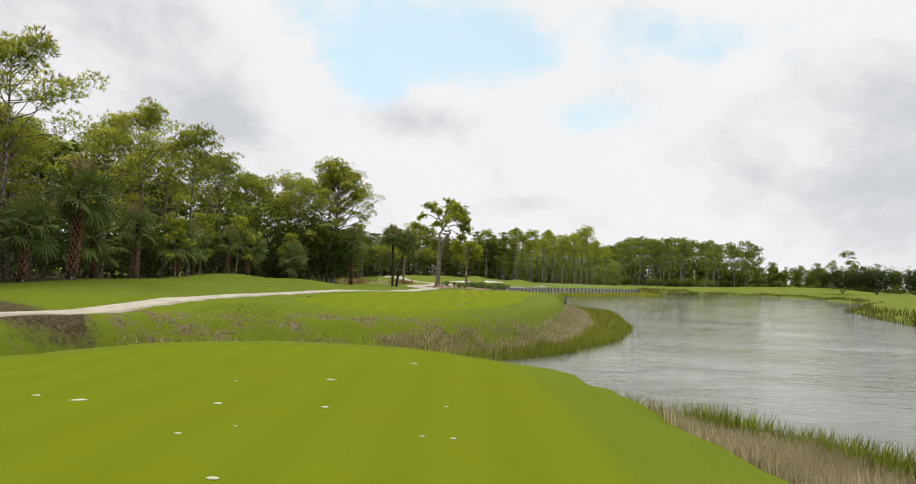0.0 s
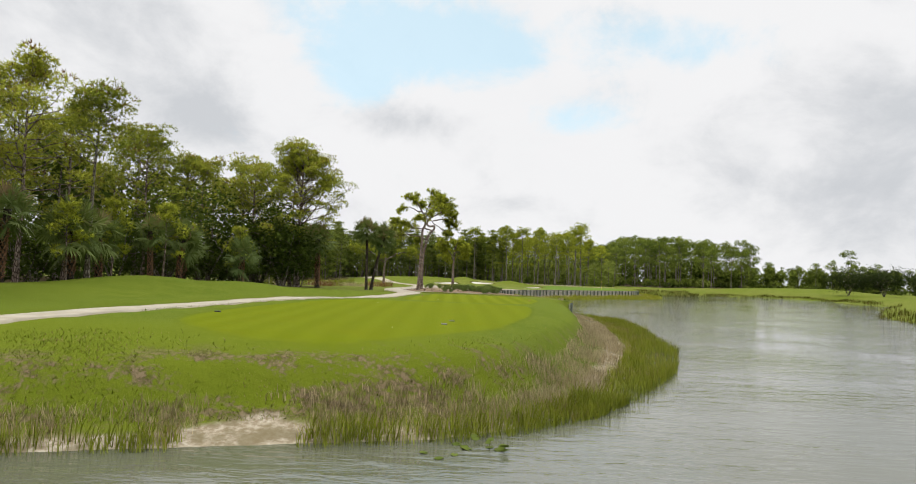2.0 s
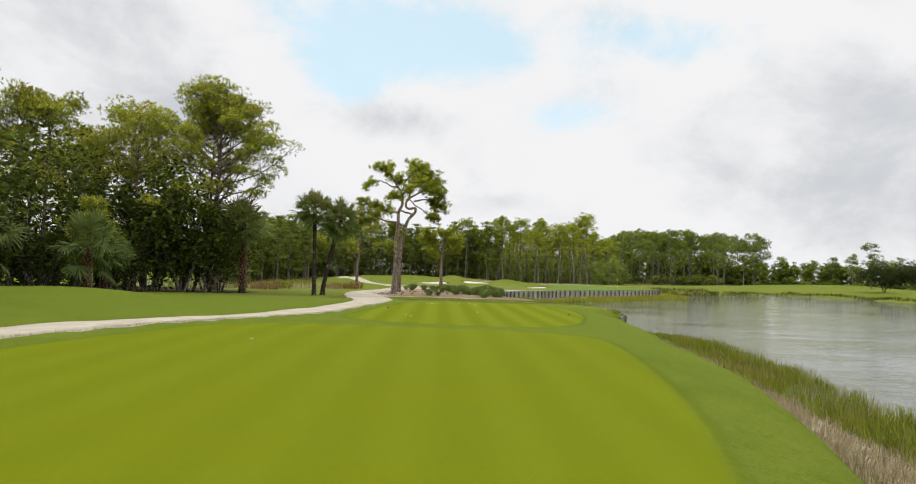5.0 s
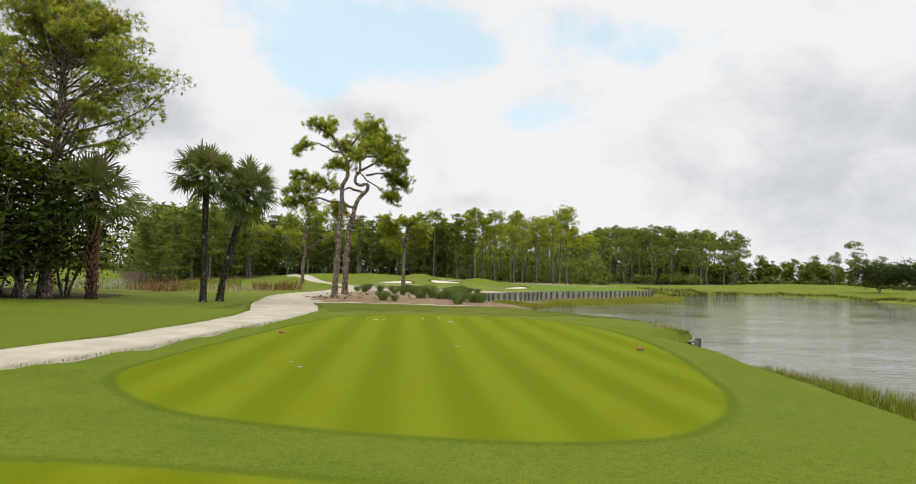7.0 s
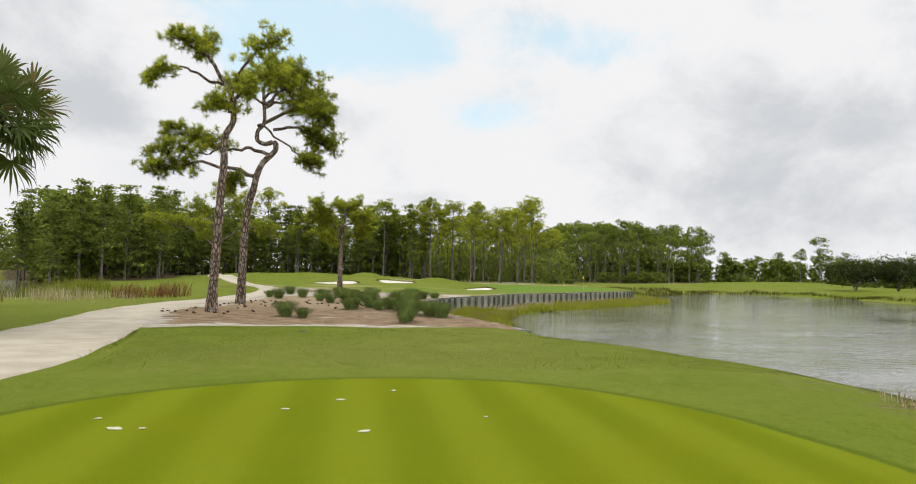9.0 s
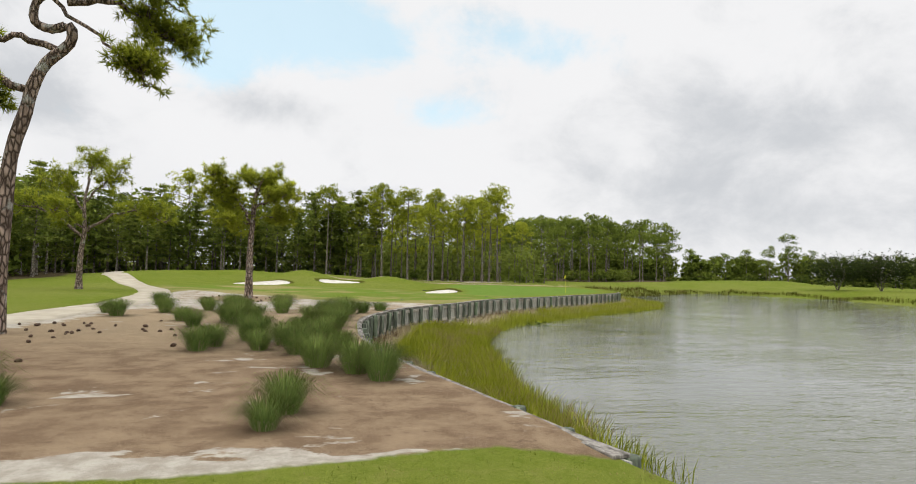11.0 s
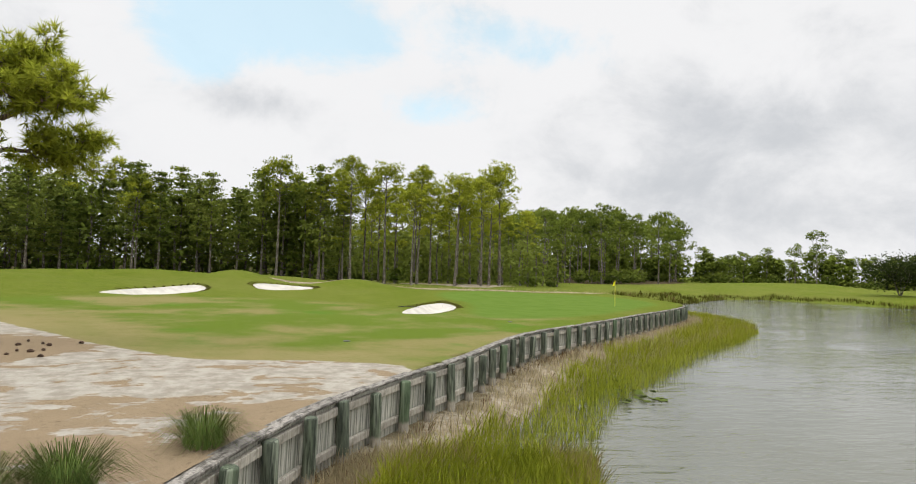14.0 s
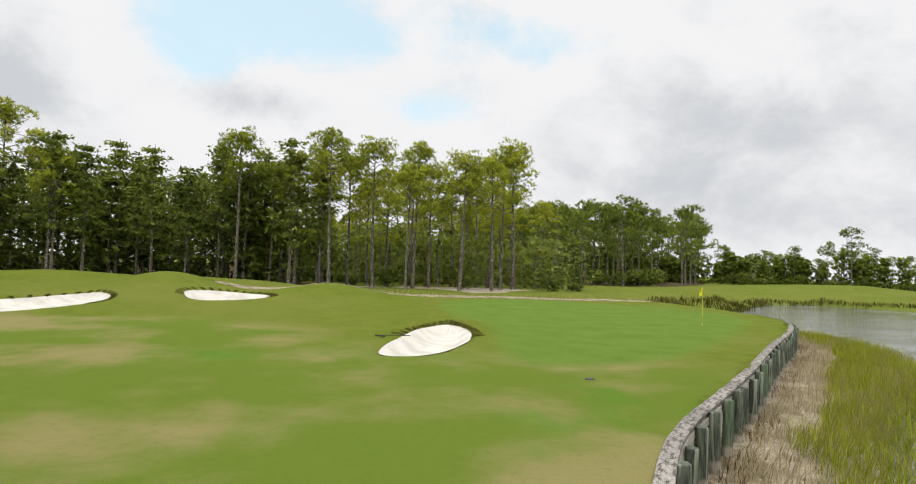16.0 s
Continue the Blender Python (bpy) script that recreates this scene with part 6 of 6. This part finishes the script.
def clump_mesh(seed, n, r, h, mat, name):
    """A fountain of fine arching blades."""
    rng = np.random.RandomState(seed)
    g = Geo()
    a = rng.uniform(0, 6.283, n)
    q = np.sqrt(rng.uniform(0, 1, n)) * r * 0.5
    d = np.stack([np.cos(a), np.sin(a), np.zeros(n)], 1)
    s = np.stack([-np.sin(a), np.cos(a), np.zeros(n)], 1) * 0.0042
    hh = h * rng.uniform(0.6, 1.12, n)[:, None]
    out = (0.22 + 1.35 * q / r)[:, None] * rng.uniform(0.5, 1.4, (n, 1)) * h
    up = np.array([0, 0, 1.0])
    b = np.column_stack([q * np.cos(a), q * np.sin(a), np.full(n, -0.03)])
    m = b + d * out * 0.28 + up * hh * 0.6
    u = b + d * out * 0.66 + up * hh * np.clip(0.98 - 0.12 * out / h, 0.6, 1)
    t = b + d * out * 1.12 + up * hh * np.clip(1.08 - 0.52 * out / h, 0.25, 1.1)
    V = np.stack([b - s, b + s, m + s, m - s, u + s * 0.7, u - s * 0.7, t], 1).reshape(-1, 3)
    k = np.arange(n)[:, None] * 7
    F = np.concatenate([k + np.array([c]) for c in ((0, 1, 2), (0, 2, 3), (3, 2, 4), (3, 4, 5), (5, 4, 6))])
    # tint climbs along the blade, darkest at the foot, palest at the tip
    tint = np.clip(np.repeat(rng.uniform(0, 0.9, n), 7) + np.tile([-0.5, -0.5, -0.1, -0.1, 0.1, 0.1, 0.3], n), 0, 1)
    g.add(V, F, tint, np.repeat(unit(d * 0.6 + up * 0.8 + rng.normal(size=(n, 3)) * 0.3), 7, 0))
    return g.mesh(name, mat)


CLUMPS = []
for i in range(4):
    ob = thing("grass_clump", "dark green ornamental grass clump on the sandy waste area", "grass clump", "grass clumps on the waste area")
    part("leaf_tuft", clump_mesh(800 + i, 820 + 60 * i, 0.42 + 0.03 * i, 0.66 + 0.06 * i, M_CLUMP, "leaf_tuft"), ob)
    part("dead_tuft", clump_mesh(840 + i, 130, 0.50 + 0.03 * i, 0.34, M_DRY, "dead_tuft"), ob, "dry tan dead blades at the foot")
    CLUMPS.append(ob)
SPOTS = [(3.1, 111.2), (4.1, 108.8), (4.5, 112.6), (4.3, 110.3), (3.4, 114.9), (4.3, 117.0), (3.9, 121.3), (4.8, 118.4), (5.2, 120.4), (5.9, 121.0), (7.0, 123.2), (1.6, 123.1), (-1.9, 121.1), (-2.6, 124.2), (0.2, 116.8),
         (-1.0, 122.9), (-0.4, 123.5), (-0.5, 120.1), (1.8, 120.1), (4.7, 115.6), (1.8, 111.2), (4.1, 114.0), (0.0, 115.0), (1.0, 115.6)]
SPOTS += [(-1.9, 99.9), (-1.0, 98.9), (3.4, 97.1), (3.6, 98.2), (0.7, 105.8), (0.9, 106.9), (-0.9, 112.8), (0.4, 114.1), (-1.8, 115.0), (2.3, 106.0), (1.8, 108.3), (3.8, 106.4), (4.6, 105.9), (4.0, 103.0), (4.9, 102.2), (5.4, 101.2),
          (-5.8, 118.4), (-4.9, 116.9), (-5.3, 125.5), (-3.5, 119.2), (2.9, 107.3), (3.4, 105.0)]
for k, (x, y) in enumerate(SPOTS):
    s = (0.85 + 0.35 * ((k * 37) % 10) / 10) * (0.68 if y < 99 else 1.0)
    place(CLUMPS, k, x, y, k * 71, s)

# pine cones and litter
rngc = np.random.RandomState(9)
cone = Geo()
v, f = tube([(0, 0, 0), (0, 0, 0.05), (0, 0, 0.11), (0, 0, 0.15)], [0.03, 0.055, 0.045, 0.008], 7)
cone.add(v, f)
CONE = cone.mesh("pine_cone", M_CONE)
for k in range(110):
    c = [(-1.6, 133.2, 3.4), (-5.6, 104, 3.8), (1.0, 112, 6.0), (-4.5, 110, 3.5)][k % 4]
    a, q = rngc.uniform(0, 6.283), math.sqrt(rngc.uniform(0.02, 1)) * c[2]
    x, y = c[0] + q * math.cos(a), c[1] + q * math.sin(a)
    if signed(np.array([(x, y)]), DIRT)[0] < 0.3:
        continue
    ob = new("pine_cone", CONE)
    ob.matrix_world = pose(x, y, ground_z(x, y) + 0.03, 90 + rngc.uniform(-20, 20), rngc.uniform(0, 360), rngc.uniform(0, 360)) @ Matrix.Scale(rngc.uniform(0.8, 1.3), 4)
    tagged(ob, "brown pine cone lying on the sandy ground", "pine cone", "fallen pine cones")

# weeds hanging over the end of the bulkhead
WEEDS = [plant("weed_clump", broad_meshes(650, 0.75, 0.55, 40, 16, 0.055, M_BROAD, 0.05, 3), "leafy green weeds hanging over the end of the bulkhead", "weeds", "weeds on the bulkhead")]
for k, (x, y, s) in enumerate([(11.6, 79.5, 0.65), (11.75, 80.2, 0.75), (11.8, 81.0, 0.6)]):
    place(WEEDS, 0, x, y, k * 80, s)

# ---- things on the tees and the green ----


def divot(x, y, s, rz):
    bm = bmesh.new()
    bmesh.ops.create_circle(bm, cap_ends=True, radius=0.5, segments=14)
    r = random.Random(int(x * 100 + y))
    for v in bm.verts:
        v.co.x *= 0.19 * s * r.uniform(0.75, 1.2)
        v.co.y *= 0.10 * s * r.uniform(0.75, 1.2)
    ret = bmesh.ops.extrude_face_region(bm, geom=bm.faces[:])
    up = [g for g in ret["geom"] if isinstance(g, bmesh.types.BMVert)]
    for v in up:
        v.co.z += 0.012
        v.co.x *= 0.8
        v.co.y *= 0.8
    ob = new("sand_divot", to_mesh(bm, "sand_divot", M_SANDMIX, True))
    ob.matrix_world = pose(x, y, ground_z(x, y) + 0.003, 0, 0, rz)
    tagged(ob, "small patch of pale sand filling a divot in the turf", "divot", "sand-filled divots on the tees")


for x, y, s in [(-5.1, 11.1, 0.7), (-4.3, 10.9, 1.2), (-2.3, 11.1, 0.8), (-0.7, 11.2, 0.7), (1.3, 9.8, 0.5), (0.1, 16.1, 0.9), (-2.8, 13.0, 0.4), (-2.0, 9.3, 0.5), (-1.5, 9.8, 0.3), (-0.9, 7.8, 0.7), (1.1, 11.7, 0.4), (0.9, 9.8, 0.4), (-1.2, 13.6, 1.0),
                (-0.7, 78.9, 1.2), (-0.4, 78.9, 0.5), (1.1, 79.9, 0.7), (1.8, 80.5, 0.8), (2.2, 78.7, 0.9), (3.8, 79.4, 0.4), (-1.2, 66.9, 0.6), (-1.5, 67.5, 0.4), (-1.1, 79.4, 0.5), (-4.5, 54.3, 0.6), (2.6, 81.2, 0.6), (-1.4, 37.1, 0.2), (2.05, 70.8, 0.7)]:
    divot(x, y, s, (x * 77 + y * 13) % 60 - 30)


def marker(x, y, name, label, mat, sx, sy, sz, rz):
    ob = new(name, to_mesh(bevel_box(sx, sy, sz, min(sz, sx) * 0.2, True), name, mat))
    ob.matrix_world = pose(x, y, ground_z(x, y) - 0.005, 0, 0, rz)
    return tagged(ob, label, "marker", "yardage markers on the tees")


marker(0.4, 39.5, "yardage_marker", "flat grey stone yardage marker set in the tee", M_STONE, 0.22, 0.15, 0.05, 12)
marker(-9.5, 41.2, "yardage_marker", "flat dark marker at the tee's edge", M_BLACK, 0.24, 0.16, 0.06, 5)
for x, y in ((7.0, 71.1), (-3.0, 73.1)):
    marker(x, y, "tee_marker", "faded red block marker on the third tee", M_RED_PAINT, 0.16, 0.09, 0.07, 10)
for x, y in ((0.65, 41.3), (9.7, 136.4), (18.9, 145.3), (-0.2, 92.6)):
    bm = bmesh.new()
    bmesh.ops.create_cone(bm, cap_ends=True, segments=16, radius1=0.15, radius2=0.12, depth=0.03)
    ob = new("sprinkler_head", to_mesh(bm, "sprinkler_head", M_BLACK))
    ob.matrix_world = pose(x, y, ground_z(x, y) + 0.012)
    tagged(ob, "round dark sprinkler head sunk in the turf", "sprinkler", "sprinkler heads in the turf")

# flag in the hole
FX, FY = 33.1, 160.8
fz = ground_z(FX, FY)
flag = thing("flagstick", "yellow flagstick with a limp yellow flag in the green", "flag", "", pose(FX, FY, fz))
v, f = tube([(0, 0, -0.1), (0, 0, 1.1), (0, 0, 2.2)], [0.014, 0.013, 0.012], 8)
part("pole", Geo().add(v, f).mesh("pole", M_POLE, True), flag)
g = Geo()
nu, nv = 9, 7
V = []
for i in range(nu):
    for j in range(nv):
        u, w = i / (nu - 1), j / (nv - 1)
        V.append((0.014 - 0.20 * u + 0.03 * math.sin(5 * w), 0.07 * math.sin(u * 7 + w * 2), 2.17 - 0.34 * w - 0.16 * u * (0.3 + u) + 0.02 * math.sin(9 * u)))
F = [(i * nv + j, i * nv + j + 1, (i + 1) * nv + j + 1, (i + 1) * nv + j) for i in range(nu - 1) for j in range(nv - 1)]
part("flag", g.add(V, np.array(F)).mesh("flag", M_YELLOW, True), flag, "limp yellow cloth flag")
bm = bmesh.new()
bmesh.ops.create_cone(bm, cap_ends=True, segments=20, radius1=0.054, radius2=0.054, depth=0.01)
part("cup", to_mesh(bm, "cup", M_BLACK), flag, "dark hole cup")

# rake beside the bunker
rk = thing("bunker_rake", "black bunker rake lying on the grass lip", "rake", "", pose(14.0, 153.6, ground_z(14.0, 153.6) + 0.06, 0, 4, 35))
v, f = tube([(0, 0, 0.02), (0.8, 0, 0.03), (1.6, 0, 0.02)], [0.016] * 3, 7)
part("handle", Geo().add(v, f).mesh("handle", M_BLACK, True), rk)
part("head", to_mesh(bevel_box(0.05, 0.6, 0.04, 0.01), "head", M_BLACK), rk)
for k in range(9):
    v, f = tube([(0, -0.27 + 0.0675 * k, 0.0), (0.02, -0.27 + 0.0675 * k, -0.07)], [0.008, 0.005], 5)
    part("tine", Geo().add(v, f).mesh("tine", M_BLACK), rk)

# lily pads
rl = np.random.RandomState(12)


def pad_mesh():
    bm = bmesh.new()
    vs = [bm.verts.new((0, 0, 0.0))]
    for i in range(13):
        a = 0.25 + i * (2 * math.pi - 0.5) / 12
        vs.append(bm.verts.new((math.cos(a), 0.85 * math.sin(a), 0.06 * math.sin(3 * a))))
    for i in range(1, 13):
        bm.faces.new((vs[0], vs[i], vs[i + 1]))
    ret = bmesh.ops.extrude_face_region(bm, geom=bm.faces[:])
    for e in ret["geom"]:
        if isinstance(e, bmesh.types.BMVert):
            e.co.z += 0.05
    return to_mesh(bm, "pad", M_LILY)


PAD = pad_mesh()
for cx, cy, n, sp in ((19.6, 133.2, 26, 1.0), (1.4, 29.3, 12, 0.8), (20.9, 136.0, 10, 0.7), (11.9, 114.4, 5, 0.4)):
    lily = thing("lily_pads", "floating green and yellow lily pads at the reeds' edge", "lily pads", "lily pad patches", pose(cx, cy, 0.0))
    for k in range(n):
        a, q = rl.uniform(0, 6.283), math.sqrt(rl.uniform(0, 1)) * sp
        lift = rl.uniform(0.005, 0.02) if k % 3 else rl.uniform(0.08, 0.22)
        ob = part("pad", PAD, lily)
        ob.matrix_basis = pose(1.3 * q * math.cos(a), q * math.sin(a), lift, rl.uniform(-6, 6) + (0 if k % 3 else 35), rl.uniform(-6, 6), rl.uniform(0, 360)) @ Matrix.Scale(rl.uniform(0.09, 0.17), 4)
        if not k % 3:
            v, f = tube([(0, 0, -lift - 0.1), (0, 0, 0)], [0.007, 0.006], 5)
            st = part("stem", Geo().add(v, f).mesh("stem", M_LILY), lily)
            st.matrix_basis = pose(1.3 * q * math.cos(a), q * math.sin(a), lift)
